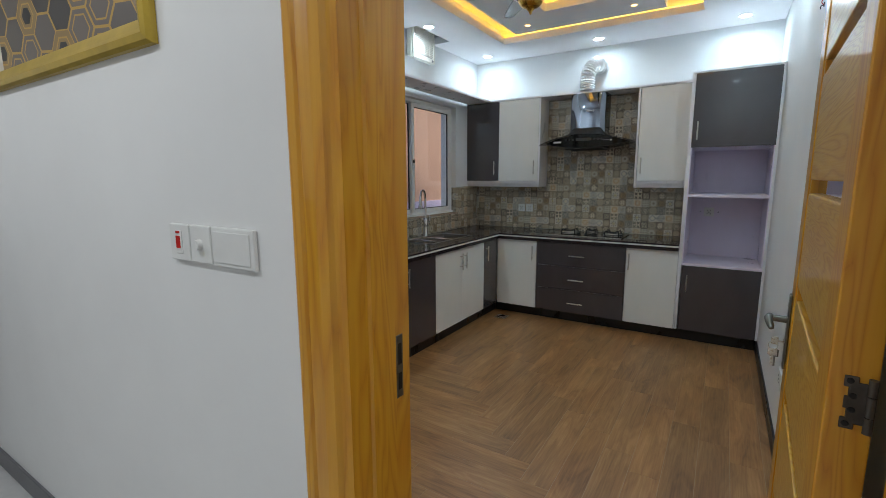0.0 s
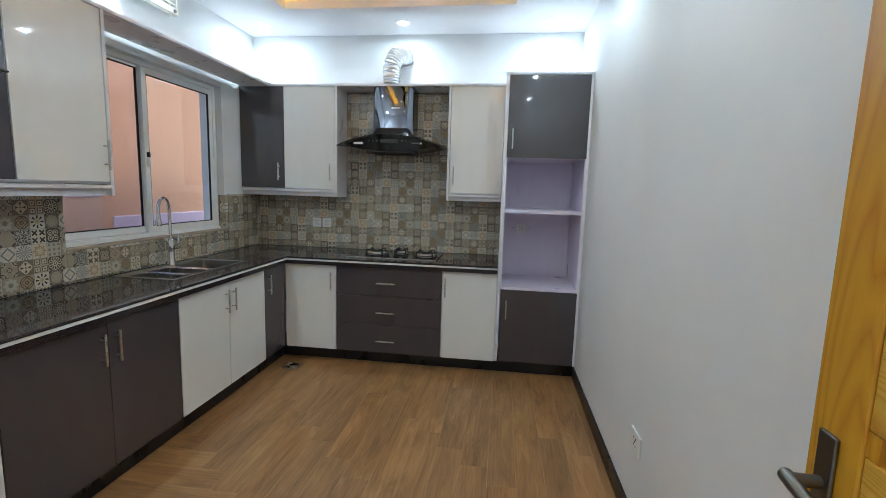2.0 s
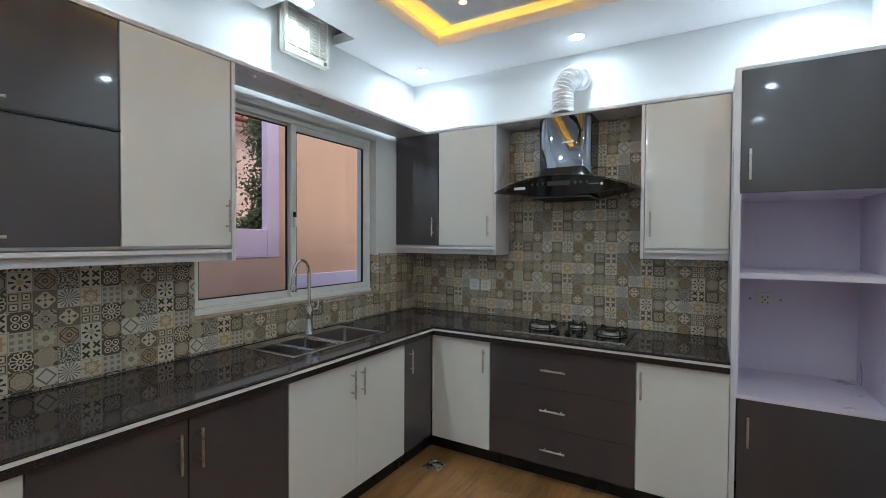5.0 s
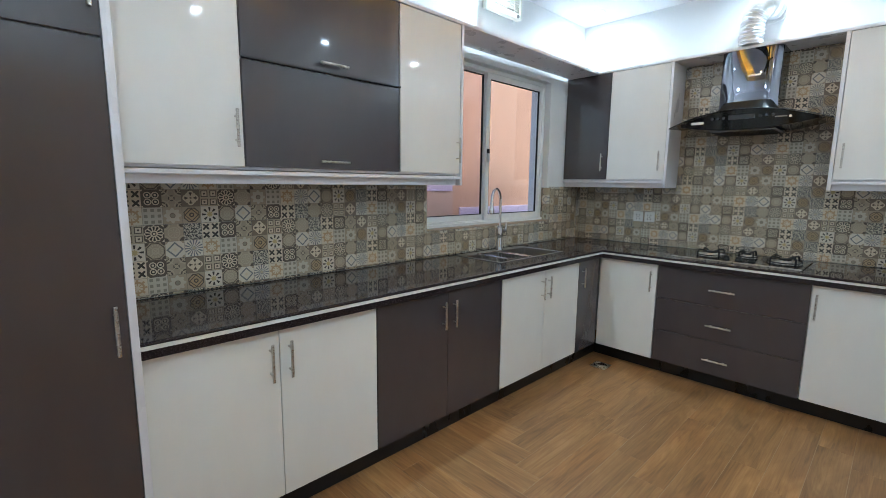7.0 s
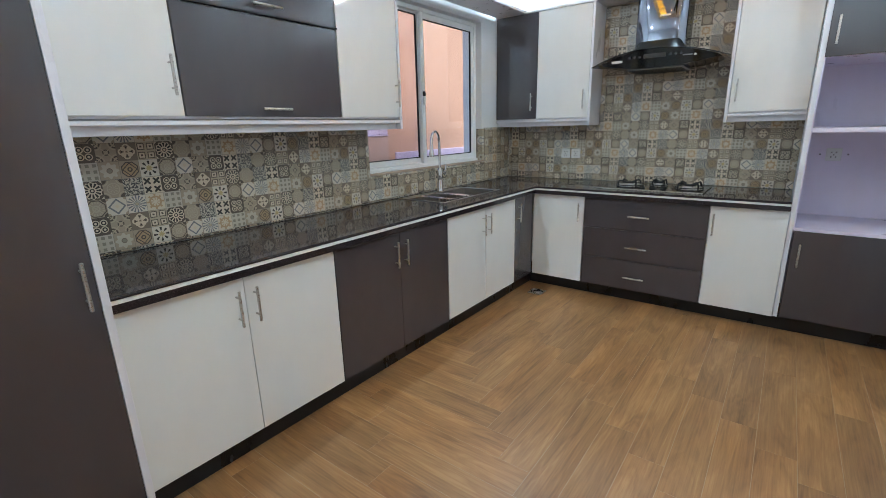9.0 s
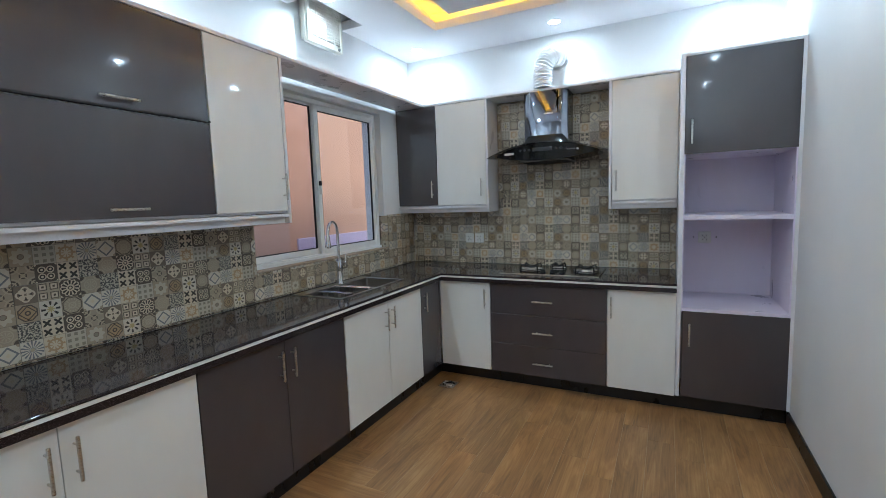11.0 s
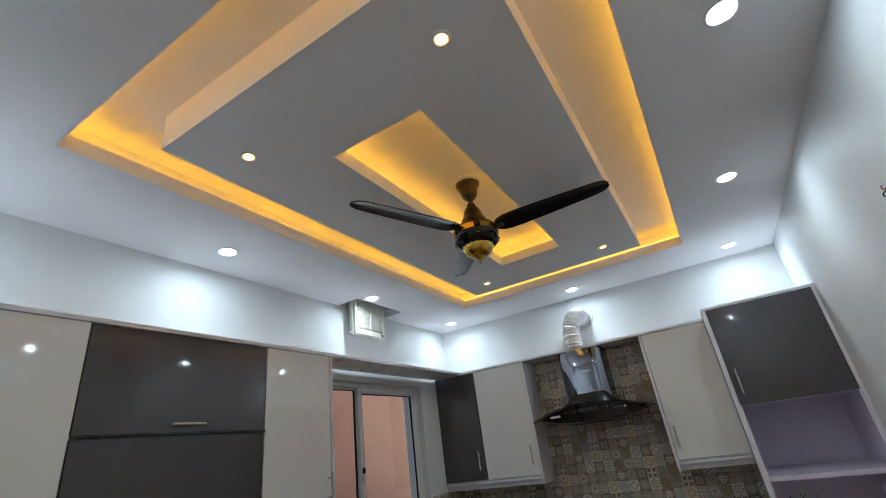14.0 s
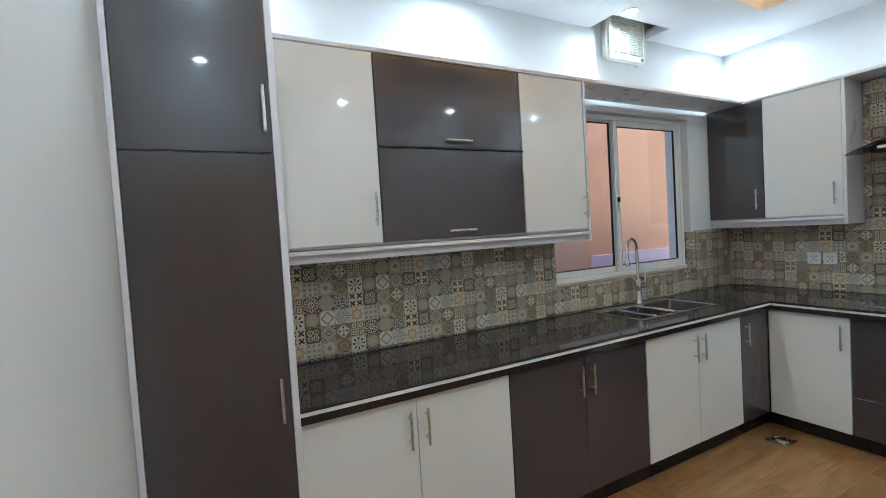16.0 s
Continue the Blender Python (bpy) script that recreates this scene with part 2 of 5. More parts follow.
def canvas_material():
    """Geometric print: gold-edged long hexagons, some nested, on charcoal and bronze; UVs in metres."""
    n = Nodes("art_print")
    m = n.m
    uv = n.node("ShaderNodeSeparateXYZ", Vector=n.coords("UV"))
    x, y = m("DIVIDE", m("ADD", uv.outputs[1], m("MULTIPLY", uv.outputs[0], 0.12)), 0.11), m("DIVIDE", uv.outputs[0], 0.145)
    R3 = 1.7320508

    def cell(ox, oy):
        lx = m("SUBTRACT", m("FRACT", m("ADD", x, ox)), 0.5)
        ly = m("MULTIPLY", m("SUBTRACT", m("FRACT", m("ADD", m("DIVIDE", y, R3), oy)), 0.5), R3)
        return lx, ly, m("ADD", m("MULTIPLY", lx, lx), m("MULTIPLY", ly, ly))

    ax, ay, al = cell(0.0, 0.0)
    bx, by, bl = cell(0.5, 0.5)
    first = m("LESS_THAN", al, bl)
    pick = lambda p, q: m("ADD", m("MULTIPLY", p, first), m("MULTIPLY", q, m("SUBTRACT", 1.0, first)))
    hx, hy = pick(ax, bx), pick(ay, by)
    d = m("MAXIMUM", m("ABSOLUTE", hx), m("ADD", m("MULTIPLY", m("ABSOLUTE", hx), 0.5), m("MULTIPLY", m("ABSOLUTE", hy), 0.866)))
    ident = n.node("ShaderNodeCombineXYZ", X=m("ROUND", m("MULTIPLY", m("SUBTRACT", x, hx), 2.0)), Y=m("ROUND", m("MULTIPLY", m("SUBTRACT", y, hy), 2.0)), Z=0.0).outputs[0]
    rnd = n.node("ShaderNodeTexWhiteNoise", Vector=ident).outputs[0]
    base = n.ramp(rnd, [(0.0, (0.015, 0.014, 0.014)), (0.22, (0.10, 0.085, 0.075)), (0.55, (0.15, 0.125, 0.11)), (0.8, (0.19, 0.15, 0.115)), (1.0, (0.30, 0.19, 0.06))])
    edge = m("MULTIPLY", m("GREATER_THAN", d, 0.465), m("LESS_THAN", rnd, 0.85))
    inner = m("MULTIPLY", m("LESS_THAN", m("ABSOLUTE", m("SUBTRACT", d, 0.33)), 0.022), m("GREATER_THAN", rnd, 0.45))
    core = m("MULTIPLY", m("LESS_THAN", d, 0.22), m("GREATER_THAN", rnd, 0.7))
    col = n.mix(core, base, (0.018, 0.017, 0.017))
    n.set(Base_Color=n.mix(m("MAXIMUM", edge, inner), col, (0.50, 0.30, 0.055)), Roughness=0.4)
    return n.mat


WALL = painted("white_wall_paint", (0.79, 0.79, 0.79))
HALLWALL = painted("hall_wall_paint", (0.80, 0.80, 0.79))
CEIL = painted("ceiling_paint", (0.88, 0.855, 0.86), 0.7, 120.0, 0.03)
DARK = gloss("dark_grey_lacquer", (0.069, 0.057, 0.062), 0.26, 0.05, 0.04, 0.5)
WHITE = gloss("cream_white_lacquer", (0.82, 0.81, 0.78), 0.05, 0.02, 0.015)
TRIM = gloss("white_laminate_edge", (0.79, 0.77, 0.80), 0.3, 0.03, 0.02)
LILAC = gloss("lilac_white_laminate", (0.78, 0.705, 0.83), 0.32, 0.03, 0.02)
GRANITE = granite_material()
STRIP = plain("white_strip", (0.88, 0.87, 0.84), 0.3)
PLINTH = gloss("black_plinth", (0.006, 0.006, 0.008), 0.3, 0.2, 0.02)
STEEL = metal("brushed_steel", (0.62, 0.59, 0.55), 0.22)
SINKSTEEL = metal("sink_steel", (0.40, 0.38, 0.355), 0.24)
CHROME = metal("chrome", (0.82, 0.83, 0.85), 0.03)
FOIL = metal("aluminium_foil", (0.93, 0.94, 0.94), 0.26)
BRONZE = metal("dark_bronze", (0.06, 0.05, 0.042), 0.3)
GOLD = metal("polished_brass", (0.66, 0.42, 0.075), 0.16)
GILT = plain("gilded_frame", (0.52, 0.36, 0.05), 0.32, metallic=0.35, vary=0.12)
PEWTER = metal("antique_pewter", (0.20, 0.19, 0.175), 0.28)
RUSTY = plain("rusty_steel", (0.095, 0.080, 0.066), 0.6, metallic=0.4, vary=0.5)
BLACK = gloss("black_lacquer", (0.006, 0.006, 0.006), 0.14, 0.1, 0.0)
HOODGLASS = plain("mirror_black_glass", (0.22, 0.228, 0.26), 0.03, metallic=1.0, vary=0.03)
BLADE = gloss("black_blade", (0.007, 0.006, 0.006), 0.20, 0.1, 0.0)
IRON = plain("cast_iron", (0.018, 0.018, 0.018), 0.55)
CREAM = plain("cream_plastic", (0.74, 0.71, 0.62), 0.4, vary=0.03)
PLASTIC = plain("white_plastic", (0.76, 0.76, 0.74), 0.35, vary=0.02)
BACKING = plain("fan_backing", (0.45, 0.43, 0.38), 0.6)
GREYPL = plain("grey_plastic", (0.18, 0.18, 0.18), 0.5)
PANELGREY = plain("panel_grey", (0.035, 0.035, 0.04), 0.45)
SLOT = plain("socket_slot", (0.01, 0.01, 0.01), 0.6)
RED = plain("red_indicator", (0.55, 0.02, 0.015), 0.35)
ALU = metal("white_aluminium", (0.76, 0.76, 0.77), 0.45)
ALUP = plain("powder_coated_aluminium", (0.83, 0.83, 0.82), 0.38, vary=0.03)
GASKET = plain("black_gasket", (0.012, 0.012, 0.013), 0.6)
GLASS = plain("window_glass", (0.96, 0.98, 0.97), 0.0, trans=1.0, ior=1.33, vary=0.0)
DUSTY = plain("dusty_window_glass", (0.80, 0.77, 0.79), 0.0, trans=1.0, ior=1.33, vary=0.03)
SMOKED = plain("smoked_glass", (0.05, 0.05, 0.055), 0.03, trans=0.55, ior=1.5, vary=0.0)
MIRRORGLASS = plain("grey_mirror_glass", (0.42, 0.42, 0.42), 0.03, metallic=1.0, vary=0.02)
TILE = patchwork_material()
TILEEDGE = plain("tile_edge", (0.47, 0.36, 0.28), 0.6, vary=0.2)
GROUT = plain("tile_grout", (0.16, 0.145, 0.125), 0.9)
FLOORGROUT = plain("floor_grout", (0.40, 0.285, 0.185), 0.9)
PLANK = plank_material()
PINE = wood("varnished_pine", [(0.05, (0.66, 0.330, 0.022)), (0.4, (0.61, 0.285, 0.016)), (0.75, (0.55, 0.230, 0.011)), (1.0, (0.41, 0.142, 0.007))], rings=16.0)
PINEH = wood("varnished_pine_boards", [(0.05, (0.69, 0.40, 0.055)), (0.45, (0.63, 0.335, 0.038)), (0.78, (0.55, 0.255, 0.024)), (1.0, (0.40, 0.155, 0.012))], axis=1, rings=34.0)
HALLTILE = plain("hall_floor_tile", (0.55, 0.55, 0.54), 0.2, vary=0.05)
SKIRTGREY = plain("grey_skirting", (0.16, 0.16, 0.17), 0.4)
PEACH = painted("peach_render", (0.62, 0.385, 0.27), 0.85, 60.0, 0.2, 0.07)
MAUVE = painted("mauve_render", (0.58, 0.41, 0.33), 0.85, 60.0, 0.2, 0.08)
LAVENDER = painted("lavender_render", (0.62, 0.54, 0.70), 0.85, 60.0, 0.2, 0.05)
HOUSE = painted("pink_render", (0.80, 0.58, 0.48), 0.85, 40.0, 0.2, 0.06)
ROOFTILE = painted("clay_roof", (0.42, 0.11, 0.08), 0.8, 30.0, 0.4, 0.15)
LEAF = plain("leaf_green", (0.10, 0.135, 0.06), 0.5, vary=0.4)
BARK = plain("bark", (0.09, 0.065, 0.045), 0.9, vary=0.3)
EARTH = plain("ground_earth", (0.22, 0.19, 0.16), 0.95, vary=0.25)
ART = canvas_material()
MAT = plain("cream_mat_board", (0.62, 0.58, 0.48), 0.8)
LAMP = glow("cool_lamp_diffuser", (0.72, 0.90, 1.0), 34.0)
SPOTLAMP = glow("warm_spot_lens", (1.0, 0.50, 0.16), 5.0)
AMBER = glow("amber_led_strip", (1.0, 0.55, 0.04), LED)


# ---- builders ----
ORIGIN = {}


def thing(name, at, label, category, group="", kind=""):
    """An empty at a thing's base; its parts are built in world metres."""
    e = new(name)
    e.empty_display_size = 0.05
    e.location = at
    ORIGIN[e.name] = Vector(at)
    return tagged(e, label, category, group, kind)


def finish(bm, name, material, parent=None, label="", smooth=False, sharp=40):
    me = bpy.data.meshes.new(name)
    if parent is not None:
        bmesh.ops.translate(bm, verts=bm.verts, vec=-ORIGIN[parent.name])
    bmesh.ops.recalc_face_normals(bm, faces=bm.faces)
    bm.to_mesh(me)
    bm.free()
    for mm in (material if isinstance(material, (list, tuple)) else [material]):
        me.materials.append(mm)
    ob = new(name, me)
    if smooth:
        for p in me.polygons:
            p.use_smooth = True
        me.set_sharp_from_angle(angle=radians(sharp))
    if parent is not None:
        ob.parent = parent
        ORIGIN[ob.name] = ORIGIN[parent.name]
    if label:
        ob["label"] = label
    return ob


def part(name, bm, material, parent, label="", smooth=False):
    return finish(bm, name, material, parent, label, smooth)


def add_box(bm, lo, hi, bevel=0.0, seg=1):
    lo, hi = [min(p, q) for p, q in zip(lo, hi)], [max(p, q) for p, q in zip(lo, hi)]
    tmp = bmesh.new()
    bmesh.ops.create_cube(tmp, size=1.0)
    for v in tmp.verts:
        v.co = Vector([(p + q) / 2 + c * (q - p) for p, q, c in zip(lo, hi, v.co)])
    if bevel:
        bmesh.ops.bevel(tmp, geom=list(tmp.edges), offset=min(bevel, 0.45 * min(q - p for p, q in zip(lo, hi))), segments=seg, affect="EDGES", profile=0.5)
    join(bm, tmp)
    return bm


def join(bm, tmp):
    verts = {v: bm.verts.new(v.co) for v in tmp.verts}
    for f in tmp.faces:
        try:
            g = bm.faces.new([verts[v] for v in f.verts])
            g.smooth = f.smooth
            g.material_index = f.material_index
        except ValueError:
            pass
    tmp.free()


def boxes(*spans, bevel=0.0, seg=1):
    bm = bmesh.new()
    for lo, hi in spans:
        add_box(bm, lo, hi, bevel, seg)
    return bm


def lathe(profile, centre, seg=32, axis="z"):
    """Surface of revolution from (radius, height) pairs."""
    bm = bmesh.new()
    rings = []
    for rad, h in profile:
        if rad < 1e-5:
            rings.append([bm.verts.new((0, 0, h))])
        else:
            rings.append([bm.verts.new((rad * math.cos(2 * math.pi * k / seg), rad * math.sin(2 * math.pi * k / seg), h)) for k in range(seg)])
    for p, q in zip(rings, rings[1:]):
        for k in range(seg):
            k2 = (k + 1) % seg
            if len(p) == 1 and len(q) == 1:
                continue
            if len(p) == 1:
                bm.faces.new([p[0], q[k], q[k2]])
            elif len(q) == 1:
                bm.faces.new([p[k], q[0], p[k2]])
            else:
                bm.faces.new([p[k], q[k], q[k2], p[k2]])
    turn = {"z": Matrix(), "x": Matrix.Rotation(radians(90), 4, "Y"), "y": Matrix.Rotation(radians(-90), 4, "X")}[axis]
    bmesh.ops.transform(bm, matrix=Matrix.Translation(centre) @ turn, verts=bm.verts)
    return bm


def tube(points, rad, seg=12, closed_ends=True):
    """A round bar along a line of points; rad may be one number or one for each point."""
    bm = bmesh.new()
    pts = [Vector(p) for p in points]
    rads = rad if isinstance(rad, (list, tuple)) else [rad] * len(pts)
    rings = []
    side = None
    for i, p in enumerate(pts):
        d = (pts[min(i + 1, len(pts) - 1)] - pts[max(i - 1, 0)]).normalized()
        if side is None:
            side = d.orthogonal().normalized()
        side = (side - d * side.dot(d)).normalized()
        up = d.cross(side)
        rings.append([bm.verts.new(p + rads[i] * (math.cos(2 * math.pi * k / seg) * side + math.sin(2 * math.pi * k / seg) * up)) for k in range(seg)])
    for p, q in zip(rings, rings[1:]):
        for k in range(seg):
            bm.faces.new([p[k], p[(k + 1) % seg], q[(k + 1) % seg], q[k]])
    if closed_ends:
        bm.faces.new(rings[0][::-1])
        bm.faces.new(rings[-1])
    return bm


def plate(xs, ys, keep, z0, z1):
    """A flat slab made of the grid cells for which keep(x, y) holds at the middle, welded into one piece."""
    bm = bmesh.new()
    cache = {}

    def vert(i, j, k):
        if (i, j, k) not in cache:
            cache[i, j, k] = bm.verts.new((xs[i], ys[j], (z0, z1)[k]))
        return cache[i, j, k]

    inside = lambda i, j: 0 <= i < len(xs) - 1 and 0 <= j < len(ys) - 1 and keep((xs[i] + xs[i + 1]) / 2, (ys[j] + ys[j + 1]) / 2)
    for i in range(len(xs) - 1):
        for j in range(len(ys) - 1):
            if not inside(i, j):
                continue
            bm.faces.new([vert(i, j, 1), vert(i + 1, j, 1), vert(i + 1, j + 1, 1), vert(i, j + 1, 1)])
            bm.faces.new([vert(i, j, 0), vert(i, j + 1, 0), vert(i + 1, j + 1, 0), vert(i + 1, j, 0)])
            for (di, dj), (p, q) in (((-1, 0), ((i, j), (i, j + 1))), ((1, 0), ((i + 1, j), (i + 1, j + 1))), ((0, -1), ((i, j), (i + 1, j))), ((0, 1), ((i, j + 1), (i + 1, j + 1)))):
                if not inside(i + di, j + dj):
                    bm.faces.new([vert(*p, 0), vert(*q, 0), vert(*q, 1), vert(*p, 1)])
    return bm


def merged(*bms):
    out = bms[0]
    for o in bms[1:]:
        join(out, o)
    return out


# ---- plan ----
XL, XR, YB, Y0 = -2.755, 0.27, 4.27, 0.0      # inner faces of the kitchen walls
ZC, ZS = 2.85, 3.01                            # false ceiling, slab above it
XT, YT = XL + 0.012, YB - 0.012                # faces of the wall tiles
HALL_Y = -0.25                                 # hall face of the entry wall
DOOR_L, DOOR_R, DOOR_H = -0.66, 0.148, 2.10    # clear opening
WIN = (2.275, 3.782, 1.075, 2.30)                # window opening: y, y, z, z
WX = -2.812                                    # room face of the window frame


def structure(name, bm, material, label):
    return tagged(finish(bm, name, material), label, name.split("_")[0], kind="structure")


structure("wall_west", boxes(((XL - 0.23, 0.0, -0.1), (XL, WIN[0], ZS)), ((XL - 0.23, WIN[1], -0.1), (XL, YB + 0.2, ZS)),
                             ((XL - 0.23, WIN[0], -0.1), (XL, WIN[1], WIN[2])), ((XL - 0.23, WIN[0], WIN[3]), (XL, WIN[1], ZS))), WALL, "white painted wall with a window opening over the sink")
structure("wall_north", boxes(((XL, YB, -0.1), (XR + 0.2, YB + 0.2, ZS))), WALL, "white painted wall behind the hob and hood")
structure("wall_east", boxes(((XR, 0.0, -0.1), (XR + 0.2, YB, ZS))), WALL, "plain white painted wall")
structure("wall_south", boxes(((-4.2, HALL_Y, -0.1), (DOOR_L - 0.062, Y0, ZS)), ((DOOR_R + 0.045, HALL_Y, -0.1), (1.5, Y0, ZS)),
                              ((DOOR_L - 0.062, HALL_Y, DOOR_H + 0.045), (DOOR_R + 0.045, Y0, ZS))), HALLWALL, "white painted wall with the kitchen doorway")
structure("wall_hall", boxes(((-4.4, -2.8, -0.1), (-4.2, 0, ZS)), ((1.5, -2.8, -0.1), (1.7, 0, ZS)), ((-4.4, -3.0, -0.1), (1.7, -2.8, ZS))), HALLWALL, "plain white hall walls")
structure("floor_hall", boxes(((-4.2, -2.8, -0.05), (1.5, -0.16, -0.002))), HALLTILE, "pale grey polished hall floor tiles")
structure("ceiling_hall", boxes(((-4.2, -2.8, ZC), (1.5, HALL_Y, ZC + 0.05))), CEIL, "white hall ceiling")
structure("baseboard_hall", boxes(((-4.2, HALL_Y - 0.012, 0), (DOOR_L - 0.15, HALL_Y, 0.10)), bevel=0.002), SKIRTGREY, "grey skirting along the hall wall")
structure("baseboard_east", boxes(((XR - 0.012, 0.0, 0), (XR, 3.703, 0.095)), bevel=0.002), PLINTH, "glossy black skirting along the white wall")

# ceiling: tray with a floating island, and a notch for the extractor fan
OX, OY = (-2.128, -0.326), (0.625, 3.655)
IX, IY = (-1.896, -0.583), (0.860, 3.425)
SX, SY = (-1.456, -1.026), (1.304, 2.975)
NX, NY = (XL, -2.552), (2.70, 3.272)
T = 0.066
structure("ceiling", boxes(
    ((NX[1], 0.0, ZC), (OX[0], YB, ZC + T)), ((OX[1], 0.0, ZC), (XR, YB, ZC + T)),
    ((OX[0], 0.0, ZC), (OX[1], OY[0], ZC + T)), ((OX[0], OY[1], ZC), (OX[1], YB, ZC + T)),
    ((XL, 0.0, ZC), (NX[1], NY[0], ZC + T)), ((XL, NY[1], ZC), (NX[1], YB, ZC + T))), CEIL, "white plasterboard ceiling with a recessed tray")
structure("ceiling_island", boxes(
    ((IX[0], IY[0], ZC), (SX[0], IY[1], ZC + T)), ((SX[1], IY[0], ZC), (IX[1], IY[1], ZC + T)),
    ((SX[0], IY[0], ZC), (SX[1], SY[0], ZC + T)), ((SX[0], SY[1], ZC), (SX[1], IY[1], ZC + T)),
    ((IX[0], IY[0], ZC + T), (IX[0] + 0.02, IY[1], ZS)), ((IX[1] - 0.02, IY[0], ZC + T), (IX[1], IY[1], ZS)),
    ((IX[0] + 0.02, IY[0], ZC + T), (IX[1] - 0.02, IY[0] + 0.02, ZS)), ((IX[0] + 0.02, IY[1] - 0.02, ZC + T), (IX[1] - 0.02, IY[1], ZS))), CEIL, "white floating ceiling panel with a long slot")
CB = 0.075
for nm, (x0, x1), (y0, y1) in (("ceiling_cove", OX, OY), ("ceiling_cove_slot", SX, SY)):
    q0, q1, w_ = (x0 - CB, y0 - CB), (x1 + CB, y1 + CB), 0.015
    structure(nm, boxes(((q0[0] - w_, q0[1] - w_, ZC + T), (q0[0], q1[1] + w_, ZS)), ((q1[0], q0[1] - w_, ZC + T), (q1[0] + w_, q1[1] + w_, ZS)),
                        ((q0[0], q0[1] - w_, ZC + T), (q1[0], q0[1], ZS)), ((q0[0], q1[1], ZC + T), (q1[0], q1[1] + w_, ZS))), CEIL, "white upright board closing the light cove")
structure("ceiling_slab", boxes(((XL - 0.23, -0.3, ZS), (XR + 0.2, YB + 0.2, ZS + 0.1))), CEIL, "white slab above the ceiling tray")

strip_group = "amber strips in the ceiling coves"
for nm, x0, x1, y0, y1, out in (("cove", OX[0], OX[1], OY[0], OY[1], 1), ("slot", SX[0], SX[1], SY[0], SY[1], 1)):
    e = thing("led_strip", ((x0 + x1) / 2, (y0 + y1) / 2, ZC + T), "amber LED strip lying hidden on the ceiling ledge", "LED strip", strip_group)
    s, w, h = 0.028, 0.012, 0.012
    z0, z1 = ZC + T + 0.001, ZC + T + 0.001 + h
    for lo, hi in (((x0 - s - w, y0 - s, z0), (x0 - s, y1 + s, z1)), ((x1 + s, y0 - s, z0), (x1 + s + w, y1 + s, z1)),
                   ((x0 - s, y0 - s - w, z0), (x1 + s, y0 - s, z1)), ((x0 - s, y1 + s, z0), (x1 + s, y1 + s + w, z1))):
        part("tape", boxes((lo, hi)), AMBER, e)


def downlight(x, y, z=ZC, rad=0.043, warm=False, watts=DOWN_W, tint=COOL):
    lab = "small warm ceiling spotlight, lit" if warm else "round recessed cool white ceiling light, lit (unseen added fill in the hall)"
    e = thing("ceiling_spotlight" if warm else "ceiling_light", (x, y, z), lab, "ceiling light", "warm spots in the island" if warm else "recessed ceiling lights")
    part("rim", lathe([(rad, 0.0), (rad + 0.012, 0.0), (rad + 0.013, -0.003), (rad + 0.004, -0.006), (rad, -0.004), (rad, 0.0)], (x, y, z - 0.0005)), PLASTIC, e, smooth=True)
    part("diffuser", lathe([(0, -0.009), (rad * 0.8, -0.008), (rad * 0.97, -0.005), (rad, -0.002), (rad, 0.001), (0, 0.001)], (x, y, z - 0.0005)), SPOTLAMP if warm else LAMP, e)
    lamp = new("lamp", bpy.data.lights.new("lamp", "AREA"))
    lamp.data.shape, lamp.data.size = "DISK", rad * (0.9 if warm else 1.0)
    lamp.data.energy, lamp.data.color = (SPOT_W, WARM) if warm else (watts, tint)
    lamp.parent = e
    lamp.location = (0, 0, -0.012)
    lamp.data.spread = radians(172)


for lx in (-2.477, -1.250, -0.033):
    for ly in (0.30, 1.545, 2.776, 3.980):
        if not (lx == -1.250 and 1.0 < ly < 3.0):
            downlight(lx, ly)
for lx in (-1.697, -0.798):
    for ly in (1.085, 3.216):
        downlight(lx, ly, ZC, 0.021, True)
# Unseen fill lamps added under the hall ceiling to brighten its wall
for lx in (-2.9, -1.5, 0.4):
    downlight(lx, -1.35, ZC, 0.05, False, 6.6, HALLFILL)


# ---- fitted cabinets ----
# a run maps (along, out, up) to the world; out is measured from the run's front plane towards the room
def west(s, d, z):
    return (WEST_X + d, s, z)


def north(s, d, z):
    return (s, NORTH_Y - d, z)


WEST_X, NORTH_Y = -2.155, 3.632       # base fronts
WEST_U, NORTH_U = -2.457, 4.005       # wall cabinet fronts


def span(run, s0, s1, d0, d1, z0, z1):
    return (run(s0, d0, z0), run(s1, d1, z1))


def wall_west(s, d, z):
    return (WEST_U + d, s, z)


def wall_north(s, d, z):
    return (s, NORTH_U - d, z)


def bar_handle(run, s, z, parent, upright=True, length=0.155, d=0.0):
    """Steel bar on two round posts."""
    out, h = d + 0.030, length / 2
    end = (lambda k: run(s, out, z + k)) if upright else (lambda k: run(s + k, out, z))
    post = (lambda k: (run(s, d - 0.002, z + k), run(s, out, z + k))) if upright else (lambda k: (run(s + k, d - 0.002, z), run(s + k, out, z)))
    bm = merged(tube([end(-h), end(-h + 0.0015), end(h - 0.0015), end(h)], [0.0045, 0.006, 0.006, 0.0045], 12),
                tube(post(-h * 0.62), 0.0042, 8), tube(post(h * 0.62), 0.0042, 8))
    part("handle", bm, STEEL, parent, "brushed steel bar handle", smooth=True)


